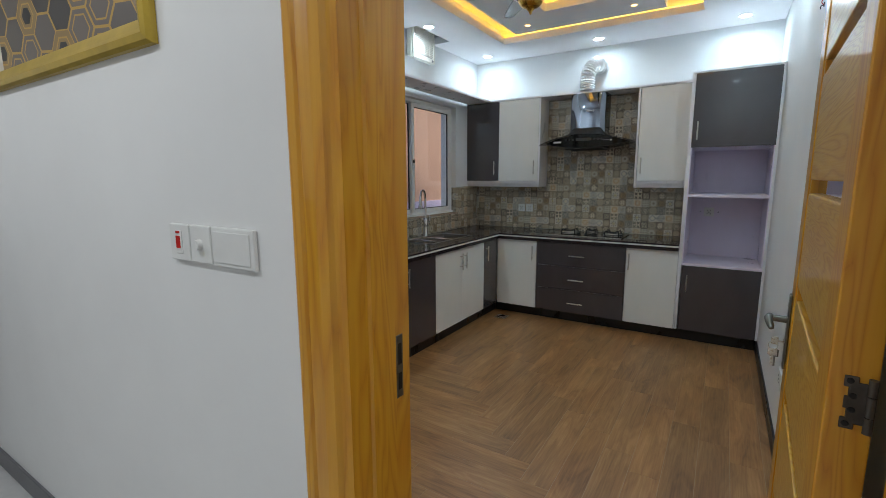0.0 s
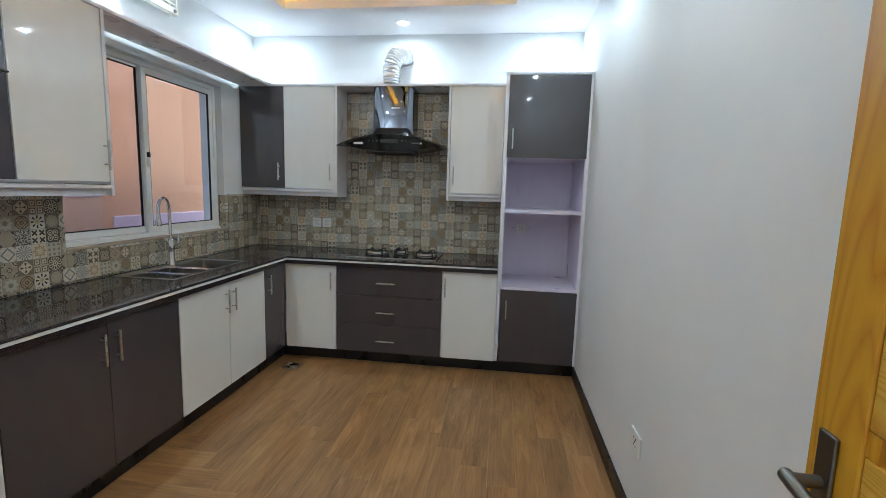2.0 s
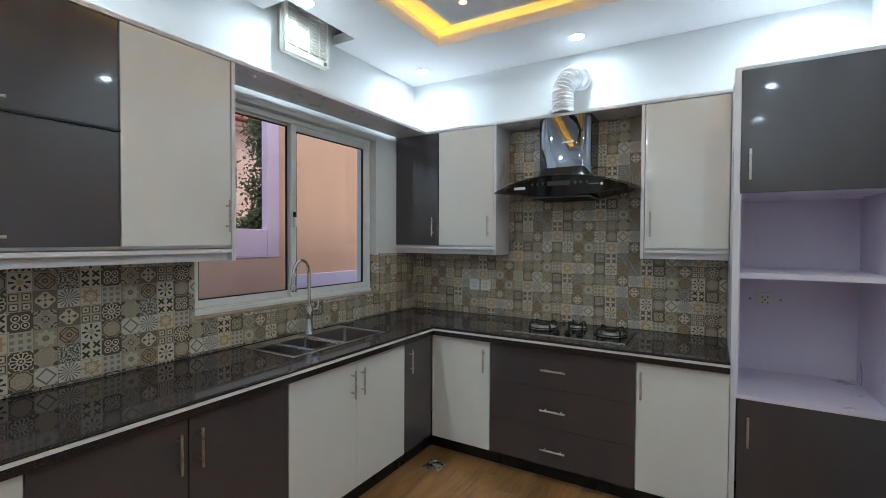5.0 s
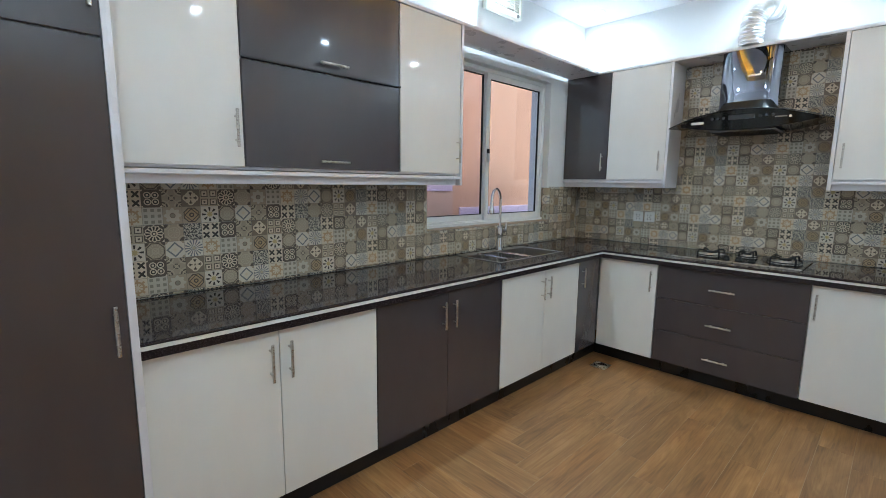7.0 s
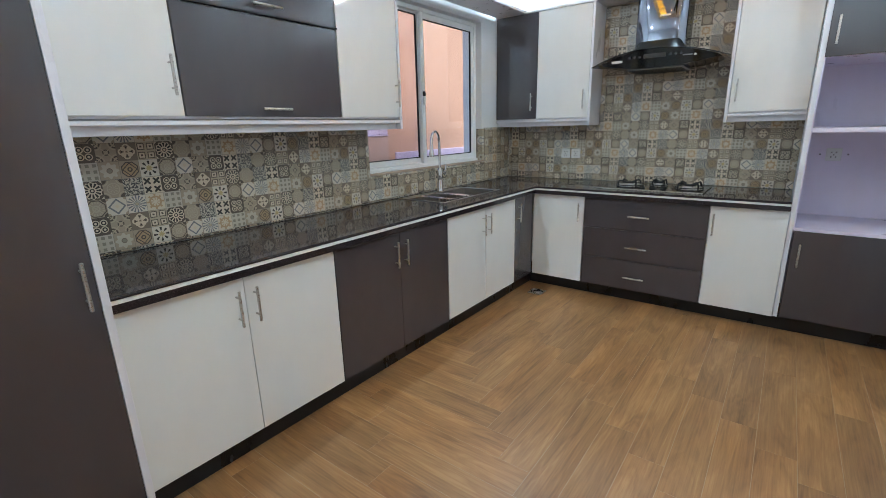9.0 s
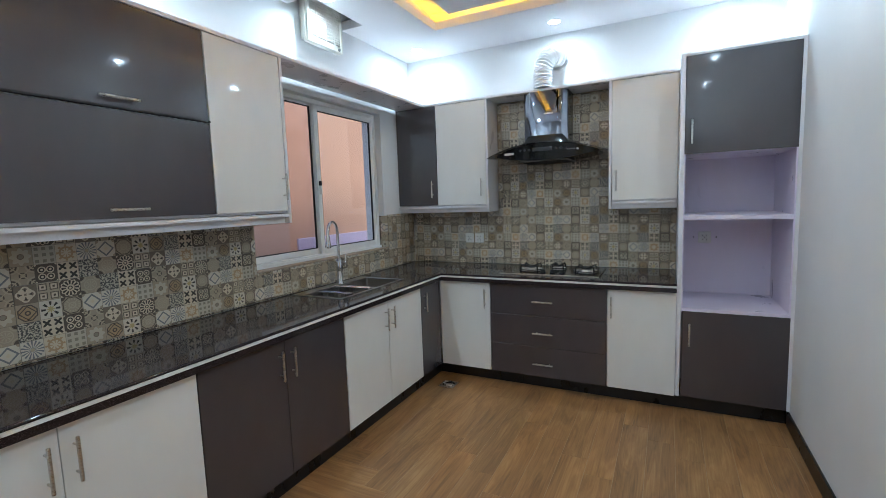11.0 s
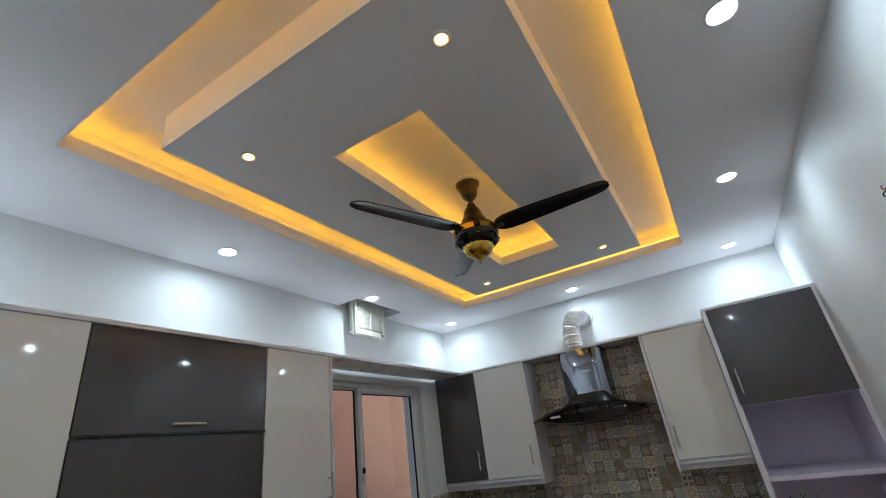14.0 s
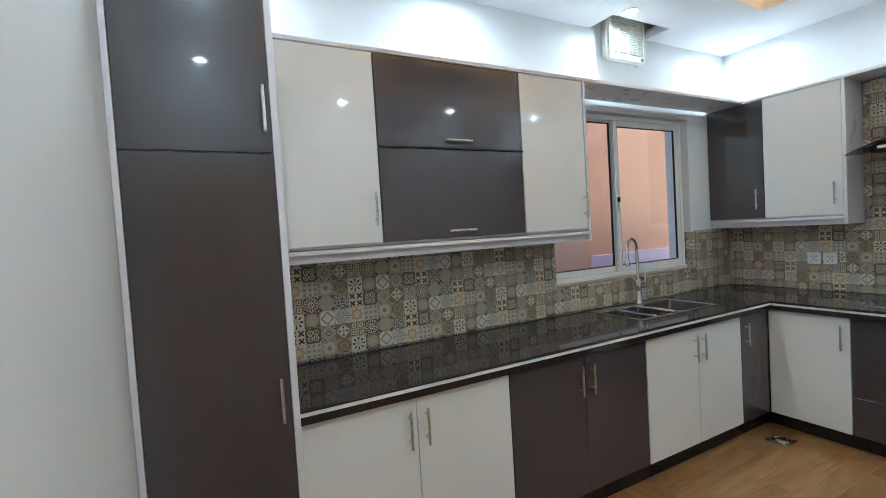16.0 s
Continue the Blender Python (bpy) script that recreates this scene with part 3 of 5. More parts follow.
def door_leaf(run, s0, s1, z0, z1, material, parent, handle=None, name="door", flat=False, t=0.018):
    """A lacquered leaf; handle is (along, up) of its middle."""
    leaf = part(name, boxes(span(run, s0 + 0.0015, s1 - 0.0015, -t, 0.0, z0 + 0.0015, z1 - 0.0015), bevel=0.0012), material, parent,
                "glossy dark grey front" if material is DARK else "glossy cream white front")
    if handle:
        bar_handle(run, handle[0], handle[1], leaf, not flat)
    return leaf


def cabinet(name, run, s0, s1, z0, z1, depth, label, group, body=None):
    mid = run((s0 + s1) / 2, -depth / 2, z0)
    e = thing(name, mid, label, "cabinet", group)
    part("body", boxes(span(run, s0, s1, -depth, -0.0195, z0, z1)), body or TRIM, e, "white laminate carcass")
    return e


Z0, Z1 = 0.105, 0.829
BASE, UPPER = "base cabinets under the worktop", "wall cabinets"
# along the west wall
c = cabinet("base_cabinet", west, 0.487, 1.4285, Z0, Z1, 0.57, "double-door base cabinet with cream white gloss fronts", BASE)
door_leaf(west, 0.489, 0.9545, Z0, Z1, WHITE, c, (0.915, 0.70))
door_leaf(west, 0.9545, 1.4275, Z0, Z1, WHITE, c, (0.993, 0.70))
c = cabinet("base_cabinet", west, 1.4295, 2.3715, Z0, Z1, 0.57, "double-door base cabinet with dark grey gloss fronts", BASE)
door_leaf(west, 1.4305, 1.9035, Z0, Z1, DARK, c, (1.862, 0.70))
door_leaf(west, 1.9035, 2.3705, Z0, Z1, DARK, c, (1.942, 0.70))
c = cabinet("sink_cabinet", west, 2.3725, 3.3045, Z0, 0.64, 0.57, "double-door sink cabinet with cream white gloss fronts", BASE)
door_leaf(west, 2.3735, 2.842, Z0, Z1, WHITE, c, (2.803, 0.70))
door_leaf(west, 2.842, 3.3035, Z0, Z1, WHITE, c, (2.880, 0.70))
c = cabinet("base_cabinet", west, 3.3055, NORTH_Y + 0.001, Z0, Z1, 0.57, "narrow dark grey gloss base cabinet beside the corner", BASE)
door_leaf(west, 3.3065, NORTH_Y - 0.003, Z0, Z1, DARK, c, (3.352, 0.70))
# along the north wall
c = cabinet("base_cabinet", north, WEST_X + 0.002, -1.7035, Z0, Z1, 0.60, "single-door base cabinet with a cream white gloss front", BASE)
door_leaf(north, WEST_X + 0.004, -1.7045, Z0, Z1, WHITE, c, (-1.742, 0.70))
c = cabinet("drawer_cabinet", north, -1.7025, -0.8145, Z0, Z1, 0.60, "three-drawer base cabinet with dark grey gloss fronts under the hob", BASE)
for za, zb, zh in ((0.585, Z1, 0.702), (0.343, 0.585, 0.455), (Z0, 0.343, 0.212)):
    door_leaf(north, -1.7015, -0.8155, za, zb, DARK, c, (-1.277, zh), "drawer", True)
c = cabinet("base_cabinet", north, -0.8135, -0.3735, Z0, Z1, 0.60, "single-door base cabinet with a cream white gloss front", BASE)
door_leaf(north, -0.8125, -0.3745, Z0, Z1, WHITE, c, (-0.785, 0.70))

# black plinth below
structure("trim_plinth", boxes(((WEST_X - 0.09, 0.02, 0), (WEST_X - 0.046, NORTH_Y + 0.072, Z0 - 0.002)), ((WEST_X - 0.046, NORTH_Y + 0.072, 0), (XR, NORTH_Y + 0.11, Z0 - 0.002)), bevel=0.001),
          PLINTH, "glossy black plinth under the cabinets")

# wall cabinets, west
U0, U1, UW, RW, RN = 1.452, 2.345, 1.464, 1.392, 1.385   # door bottoms and rail bottoms
c = cabinet("wall_cabinet", wall_west, 0.487, 0.9735, UW - 0.010, U1, 0.285, "single-door wall cabinet with a cream white gloss front", UPPER)
door_leaf(wall_west, 0.489, 0.9725, UW, U1, WHITE, c, (0.940, 1.622))
c = cabinet("wall_cabinet", wall_west, 0.9745, 1.8145, UW - 0.010, U1, 0.285, "wall cabinet with two dark grey gloss lift-up fronts", UPPER)
door_leaf(wall_west, 0.9755, 1.8135, 1.918, U1, DARK, c, (1.400, 1.952), "lift_up_door", True, 0.018)
door_leaf(wall_west, 0.9755, 1.8135, UW, 1.909, DARK, c, (1.396, 1.500), "lift_up_door", True, 0.018)
# Black strip stands in for the shadow line between the two fronts
part("gap_shadow", boxes(span(wall_west, 0.977, 1.812, -0.004, 0.0135, 1.9096, 1.9174)), SLOT, c, "black strip standing in for the shadow between the lift-up fronts")
c = cabinet("wall_cabinet", wall_west, 1.8155, 2.2885, UW - 0.010, U1, 0.285, "single-door wall cabinet with a cream white gloss front", UPPER)
door_leaf(wall_west, 1.8165, 2.2875, UW, U1, WHITE, c, (2.262, 1.605))
part("end_panel", boxes(span(wall_west, 2.2895, 2.310, -0.285, 0.004, RW, U1), bevel=0.001), TRIM, c, "white laminate end panel")
# wall cabinets, north
c = cabinet("wall_cabinet", wall_north, XL + 0.002, -2.3335, U0 - 0.010, U1, 0.25, "single-door corner wall cabinet with a dark grey gloss front", UPPER)
door_leaf(wall_north, XL + 0.004, -2.3345, U0, U1, DARK, c, (-2.378, 1.600))
c = cabinet("wall_cabinet", wall_north, -2.3325, -1.8545, U0 - 0.010, U1, 0.25, "single-door wall cabinet with a cream white gloss front", UPPER)
door_leaf(wall_north, -2.3315, -1.8555, U0, U1, WHITE, c, (-1.895, 1.600))
part("end_panel", boxes(span(wall_north, -1.8535, -1.834, -0.25, 0.004, 1.385, U1), bevel=0.001), TRIM, c, "white laminate end panel beside the hood")
c = cabinet("wall_cabinet", wall_north, -0.8265, -0.3745, U0 - 0.010, U1, 0.25, "single-door wall cabinet with a cream white gloss front", UPPER)
door_leaf(wall_north, -0.8255, -0.3755, U0, U1, WHITE, c, (-0.790, 1.600))
part("end_panel", boxes(span(wall_north, -0.848, -0.8275, -0.25, 0.004, 1.385, U1), bevel=0.001), TRIM, c, "white laminate end panel beside the hood")

# light rails below the wall cabinets and the top board that runs over window and hood
VAL = "white light rails under the wall cabinets"
for run, s0, s1, rb in ((wall_west, 0.487, 2.2885, RW), (wall_north, XL + 0.002, -1.8545, RN), (wall_north, -0.8265, -0.3745, RN)):
    e = thing("light_rail", run((s0 + s1) / 2, 0, rb), "white laminate light rail under the wall cabinets", "trim", VAL)
    part("lip", boxes(span(run, s0, s1, -0.030, 0.004, rb + 0.038, rb + 0.056), bevel=0.001), TRIM, e)
    part("board", boxes(span(run, s0, s1, -0.055, -0.031, rb, rb + 0.056), bevel=0.001), TRIM, e)
e = thing("top_board", (-2.6, 3.2, U1), "white laminate board running over the cabinets, window and hood", "trim")
part("board", boxes(((XL + 0.022, 0.487, U1 + 0.001), (WEST_U + 0.006, NORTH_U - 0.006, U1 + 0.021)), bevel=0.001), TRIM, e)
part("board", boxes(((XL + 0.002, NORTH_U - 0.006, U1 + 0.001), (-0.3745, NORTH_U + 0.09, U1 + 0.021)), bevel=0.001), TRIM, e)
part("board", boxes(((XL + 0.002, NORTH_U + 0.09, U1 + 0.001), (-1.47, YB - 0.002, U1 + 0.021)), ((-1.22, NORTH_U + 0.09, U1 + 0.001), (-0.3745, YB - 0.002, U1 + 0.021)), bevel=0.001), TRIM, e)

# tall unit with an open bay
TY = 3.652
tall = lambda s, d, z: (s, TY - d, z)
TOPT = 2.368
e = thing("tall_cabinet", (-0.05, 3.95, 0.1), "tall dark grey gloss unit with an open lilac-white bay", "cabinet")
TD = YB - 0.002 - TY
part("side_panel", boxes(span(tall, -0.372, -0.346, -TD, 0.003, Z0, TOPT), bevel=0.001), TRIM, e)
part("side_panel", boxes(span(tall, 0.250, XR - 0.001, -TD, 0.003, Z0, TOPT), bevel=0.001), TRIM, e)
part("top_panel", boxes(span(tall, -0.346, 0.250, -TD, 0.003, TOPT - 0.018, TOPT), bevel=0.001), TRIM, e)
part("back_panel", boxes(span(tall, -0.346, 0.250, -TD + 0.003, -TD + 0.02, Z0, TOPT - 0.018)), LILAC, e)
part("bay_lining", boxes(span(tall, -0.346, -0.338, -TD + 0.02, -0.004, 0.722, 1.735)), LILAC, e)
part("bay_lining", boxes(span(tall, 0.242, 0.250, -TD + 0.02, -0.004, 0.722, 1.735)), LILAC, e)
part("shelf", boxes(span(tall, -0.338, 0.242, -TD + 0.02, -0.008, 1.312, 1.340), bevel=0.001), LILAC, e)
part("bay_floor", boxes(span(tall, -0.346, 0.250, -TD + 0.02, -0.002, 0.702, 0.722), bevel=0.001), LILAC, e)
part("bay_roof", boxes(span(tall, -0.346, 0.250, -TD + 0.02, -0.021, 1.735, 1.753)), LILAC, e)
for sx_ in (-0.255, -0.105):
    part("screw", lathe([(0.0, -0.002), (0.004, -0.0015), (0.005, 0.0)], (sx_, TY + TD - 0.0205, 1.150), 10, "y"), SLOT, e)
door_leaf(tall, -0.346, 0.262, 1.737, TOPT - 0.012, DARK, e, (-0.305, 1.878))
door_leaf(tall, -0.340, 0.264, Z0, 0.703, DARK, e, (-0.295, 0.545))

# pantry beside the doorway
pan = lambda s, d, z: (-2.100 + d, s, z)
e = thing("pantry_cabinet", (-2.4, 0.24, 0.1), "floor-to-top pantry cupboard with dark grey gloss doors and white sides", "cabinet")
PD = -2.100 - XL - 0.002
part("side_panel", boxes(span(pan, 0.002, 0.020, -PD, 0.003, Z0, TOPT), bevel=0.001), TRIM, e)
part("side_panel", boxes(span(pan, 0.462, 0.485, -PD, 0.003, Z0, TOPT), bevel=0.001), TRIM, e)
part("top_panel", boxes(span(pan, 0.020, 0.462, -PD, 0.003, TOPT - 0.018, TOPT), bevel=0.001), TRIM, e)
part("body", boxes(span(pan, 0.020, 0.462, -PD, -0.0195, Z0, TOPT - 0.018)), TRIM, e)
door_leaf(pan, 0.020, 0.462, 1.801, TOPT - 0.018, DARK, e, (0.436, 1.945))
door_leaf(pan, 0.020, 0.462, Z0, 1.799, DARK, e, (0.428, 0.955))

# ---- worktop ----
CT = 0.892
EX, EY = -2.120, 3.598                      # outer edge
SINK = (-2.705, -2.280, 2.508, 3.270)        # x, x, y, y
HX0, HX1, HY0, HY1 = SINK[0] + 0.012, SINK[1] - 0.012, SINK[2] + 0.012, SINK[3] - 0.012
e = thing("worktop", (-2.2, 3.7, 0.83), "polished black granite worktop with a white edge strip", "worktop")
zt = (CT - 0.014, CT)
part("slab", plate([XT, HX0, HX1, EX, -0.3735], [0.4855, HY0, HY1, EY, YT], lambda x, y: (x < EX or y > EY) and not (HX0 < x < HX1 and HY0 < y < HY1), *zt), GRANITE, e)
part("edge_strip", boxes(((EX - 0.03, 0.4855, CT - 0.029), (EX + 0.001, EY + 0.03, CT - 0.0142)), ((EX + 0.001, EY - 0.001, CT - 0.029), (-0.3735, EY + 0.03, CT - 0.0142)), bevel=0.001), STRIP, e, "thin white edge strip")
part("lower_edge", boxes(((EX - 0.05, 0.4855, Z1 + 0.002), (EX - 0.003, EY + 0.05, CT - 0.0292)), ((EX - 0.003, EY + 0.003, Z1 + 0.002), (-0.3735, EY + 0.05, CT - 0.0292)), bevel=0.002), GRANITE, e)
part("nosing", merged(tube([(EX - 0.001, 0.4855, CT - 0.0075), (EX - 0.001, EY - 0.001, CT - 0.0075)], 0.0068, 10), tube([(EX - 0.001, EY - 0.001, CT - 0.0075), (-0.3735, EY - 0.001, CT - 0.0075)], 0.0068, 10)), GRANITE, e, smooth=True)


# ---- sink and tap ----
def basin(x0, x1, y0, y1, depth, z=CT + 0.003):
    """Open pressed bowl: rounded rectangles that narrow towards the bottom."""
    bm = bmesh.new()
    rings = []
    for ins, dz, rad in ((0.0, 0.0, 0.006), (0.004, -0.004, 0.018), (0.010, -depth + 0.035, 0.03), (0.018, -depth + 0.012, 0.035), (0.04, -depth, 0.04)):
        ring_ = []
        for cx_, cy_, q0 in ((x1 - ins - rad, y1 - ins - rad, 0), (x0 + ins + rad, y1 - ins - rad, 90), (x0 + ins + rad, y0 + ins + rad, 180), (x1 - ins - rad, y0 + ins + rad, 270)):
            for k_ in range(6):
                q = radians(q0 + 18 * k_)
                ring_.append(bm.verts.new((cx_ + rad * math.cos(q), cy_ + rad * math.sin(q), z + dz)))
        rings.append(ring_)
    for p, q in zip(rings, rings[1:]):
        for k_ in range(24):
            bm.faces.new([p[k_], q[k_], q[(k_ + 1) % 24], p[(k_ + 1) % 24]])
    bm.faces.new(rings[-1])
    return bm


e = thing("kitchen_sink", (-2.47, 2.88, CT), "stainless steel double-bowl sink set into the granite", "sink")
b1 = (SINK[0] + 0.080, SINK[1] - 0.020, SINK[2] + 0.024, 2.900)
b2 = (SINK[0] + 0.080, SINK[1] - 0.020, 2.918, SINK[3] - 0.022)
zr = (CT + 0.0005, CT + 0.003)
part("rim", boxes(((SINK[0], SINK[2], zr[0]), (b1[0], SINK[3], zr[1])), ((b1[1], SINK[2], zr[0]), (SINK[1], SINK[3], zr[1])), ((b1[0], SINK[2], zr[0]), (b1[1], b1[2], zr[1])),
                  ((b1[0], b1[3], zr[0]), (b1[1], b2[2], zr[1])), ((b1[0], b2[3], zr[0]), (b1[1], SINK[3], zr[1])), bevel=0.0008), SINKSTEEL, e)
part("bowl", basin(*b1, 0.19), SINKSTEEL, e, smooth=True)
part("bowl", basin(*b2, 0.19), SINKSTEEL, e, smooth=True)
for bb in (b1, b2):
    part("strainer", lathe([(0.0, 0.004), (0.018, 0.005), (0.022, 0.002), (0.038, 0.005), (0.043, 0.001), (0.043, -0.004)], ((bb[0] + bb[1]) / 2, (bb[2] + bb[3]) / 2, CT + 0.003 - 0.19)), CHROME, e, smooth=True)
# wire basket hanging in the first bowl
bk = thing("dish_rack", (-2.45, 2.72, CT), "steel wire dish rack hanging in the sink bowl", "dish rack")
rx0, rx1, ry0, ry1 = b1[0] + 0.02, b1[1] - 0.02, b1[2] + 0.115, b1[2] + 0.335
part("frame", merged(tube([(rx0, ry0, CT + 0.006), (rx1, ry0, CT + 0.006), (rx1, ry1, CT + 0.006), (rx0, ry1, CT + 0.006), (rx0, ry0, CT + 0.006)], 0.004, 8),
                     tube([(rx0 - 0.022, ry0 + 0.02, CT + 0.006), (rx1 + 0.022, ry0 + 0.02, CT + 0.006)], 0.004, 8), tube([(rx0 - 0.022, ry1 - 0.02, CT + 0.006), (rx1 + 0.022, ry1 - 0.02, CT + 0.006)], 0.004, 8)), CHROME, bk, smooth=True)
for k in range(9):
    xx = rx0 + 0.015 + k * (rx1 - rx0 - 0.03) / 8
    part("wire", tube([(xx, ry0, CT + 0.005), (xx, ry0 + 0.005, CT - 0.11), (xx, ry1 - 0.005, CT - 0.11), (xx, ry1, CT + 0.005)], 0.002, 6), CHROME, bk, smooth=True)

tx, ty = -2.662, 2.965
e = thing("kitchen_tap", (tx, ty, CT), "chrome gooseneck pull-down kitchen tap behind the sink", "tap")
part("base", lathe([(0.0, 0.0), (0.030, 0.0), (0.030, 0.004), (0.026, 0.012), (0.022, 0.07), (0.020, 0.095), (0.024, 0.10), (0.026, 0.118), (0.026, 0.165), (0.022, 0.178), (0.0135, 0.186), (0.0, 0.186)], (tx, ty, CT + 0.003)), CHROME, e, smooth=True)
arc = [(tx, ty, CT + 0.18), (tx, ty, CT + 0.30)] + [(tx + 0.030 * (1 - math.cos(a)), ty - 0.088 * (1 - math.cos(a)), CT + 0.385 + 0.090 * math.sin(a)) for a in [math.pi * k / 16 for k in range(17)]]
arc.append((arc[-1][0], arc[-1][1], CT + 0.365))
part("spout", tube(arc, 0.0105, 14), CHROME, e, smooth=True)
tipx, tipy = arc[-1][0], arc[-1][1]
part("spray_head", lathe([(0.0, 0.02), (0.0125, 0.018), (0.0145, 0.0), (0.0135, -0.018), (0.018, -0.034), (0.021, -0.055), (0.019, -0.068), (0.0, -0.070)], (tipx, tipy, CT + 0.36)), CHROME, e, smooth=True)
part("lever", merged(tube([(tx, ty + 0.02, CT + 0.145), (tx + 0.004, ty + 0.062, CT + 0.148)], 0.014, 12), tube([(tx + 0.004, ty + 0.066, CT + 0.128), (tx + 0.004, ty + 0.069, CT + 0.15), (tx + 0.006, ty + 0.078, CT + 0.215)], [0.011, 0.010, 0.006], 10)), CHROME, e, smooth=True)

# ---- gas hob ----
e = thing("gas_hob", (-1.26, 3.95, CT), "black glass gas hob with three burners in the worktop", "hob")
hx0, hx1, hy0, hy1, hz = -1.640, -0.880, 3.700, 4.150, CT + 0.0008
part("glass_top", boxes(((hx0, hy0, hz), (hx1, hy1, hz + 0.008)), bevel=0.003, seg=2), BLACK, e)
part("front_trim", boxes(((hx0, hy0 - 0.003, hz), (hx1, hy0 + 0.006, hz + 0.0095)), bevel=0.001), STEEL, e, "thin steel trim along the front")
for bx, by, br in ((-1.446, 3.935, 0.095), (-1.236, 4.025, 0.060), (-1.006, 3.940, 0.095)):
    zz = hz + 0.008
    pan_ = part("burner", lathe([(0.0, 0.0), (br, 0.0), (br, 0.004), (br * 0.96, 0.010), (br * 0.80, 0.007), (br * 0.55, 0.004), (br * 0.50, 0.016), (br * 0.44, 0.020), (0, 0.020)], (bx, by, zz)), STEEL, e, "steel drip ring and burner", smooth=True)
    part("burner_cap", lathe([(br * 0.40, 0.020), (br * 0.42, 0.024), (br * 0.36, 0.030), (0.0, 0.031)], (bx, by, zz)), IRON, pan_, smooth=True)
    part("pan_support", merged(*[tube([(bx + br * 1.02 * math.cos(q), by + br * 1.02 * math.sin(q), zz), (bx + br * 1.02 * math.cos(q), by + br * 1.02 * math.sin(q), zz + 0.026),
                                       (bx + br * 0.92 * math.cos(q), by + br * 0.92 * math.sin(q), zz + 0.044), (bx + br * 0.35 * math.cos(q), by + br * 0.35 * math.sin(q), zz + 0.034)], [0.005, 0.0065, 0.007, 0.004], 8)
                                 for q in [radians(45 + 90 * k) for k in range(4)]], tube([(bx + br * 1.02 * math.cos(q), by + br * 1.02 * math.sin(q), zz + 0.008) for q in [2 * math.pi * k / 24 for k in range(25)]], 0.004, 6)), IRON, pan_, "black cast iron pan support", smooth=True)
for kx in (-1.350, -1.275, -1.200):
    part("knob", lathe([(0.0, 0.0), (0.022, 0.0), (0.022, 0.006), (0.017, 0.010), (0.015, 0.024), (0.0, 0.025)], (kx + 0.035, 3.800, hz + 0.008)), IRON, e, "black control knob", smooth=True)

# ---- cooker hood ----
hcx = -1.315
e = thing("cooker_hood", (hcx, 4.1, 1.80), "black chimney hood with a curved smoked glass canopy", "cooker hood")


def arched(x0, x1, y0, y1, zmid, sag, t, seg=24, nose=0.0):
    bm = bmesh.new()
    rows = []
    for k in range(seg + 1):
        u = 2 * k / seg - 1
        x = x0 + (x1 - x0) * k / seg
        z = zmid - sag * u * u
        yf = y0 + nose * u * u
        rows.append([bm.verts.new(p) for p in ((x, yf, z), (x, y1, z + 0.02), (x, y1, z + 0.02 - t), (x, yf, z - t))])
    for p, q in zip(rows, rows[1:]):
        for k in range(4):
            bm.faces.new([p[k], q[k], q[(k + 1) % 4], p[(k + 1) % 4]])
    bm.faces.new(rows[0])
    bm.faces.new(rows[-1][::-1])
    return bm


part("glass_canopy", arched(hcx - 0.490, hcx + 0.470, 3.800, 4.235, 1.921, 0.088, 0.006, nose=0.10), SMOKED, e, "curved smoked glass canopy", smooth=True)
bm = bmesh.new()
rows = []
for k in range(25):
    u = 2 * k / 24 - 1
    x = hcx + 0.40 * u
    zt_, zb_ = 1.914 - 0.068 * u * u, 1.783 + 0.050 * u * u
    yf = 3.815 + 0.075 * u * u
    rows.append([bm.verts.new(p) for p in ((x, yf, zt_), (x, 4.22, zt_), (x, 4.22, zb_), (x, yf + 0.012, zb_))])
for p, q in zip(rows, rows[1:]):
    for k in range(4):
        bm.faces.new([p[k], q[k], q[(k + 1) % 4], p[(k + 1) % 4]])
bm.faces.new(rows[0]), bm.faces.new(rows[-1][::-1])
body = part("body", bm, BLACK, e, "glossy black curved body", smooth=True)
fy = 3.8135
part("display", boxes(((hcx - 0.075, fy - 0.002, 1.852), (hcx + 0.075, fy + 0.004, 1.880)), bevel=0.001), PANELGREY, body, "dark display window")
for k in range(3):
    for sx in (-1, 1):
        cx_ = hcx + sx * (0.105 + 0.035 * k)
        part("button", lathe([(0.0, 0.0), (0.009, 0.0), (0.009, 0.003), (0.0, 0.003)], (cx_, fy + 0.004 + 0.013 * ((cx_ - hcx) / 0.4) ** 2, 1.866), 14, "y"), PANELGREY, body)
part("badge", boxes(((hcx - 0.315, 3.846, 1.840), (hcx - 0.235, 3.862, 1.856))), PLASTIC, body, "pale maker's badge")
part("badge", lathe([(0.0, 0.0), (0.008, 0.0), (0.008, 0.004), (0.0, 0.004)], (hcx + 0.262, 3.843, 1.852), 16, "y"), PLASTIC, body)
part("badge", boxes(((hcx + 0.185, 3.828, 1.850), (hcx + 0.245, 3.842, 1.856))), GREYPL, body)
part("filter", boxes(((hcx - 0.19, 3.850, 1.777), (hcx + 0.19, 4.18, 1.786)), bevel=0.002), GREYPL, e, "dark grille filter")
for k in range(20):
    part("filter_slat", boxes(((hcx - 0.18 + k * 0.018, 3.86, 1.773), (hcx - 0.172 + k * 0.018, 4.17, 1.7765))), IRON, e)
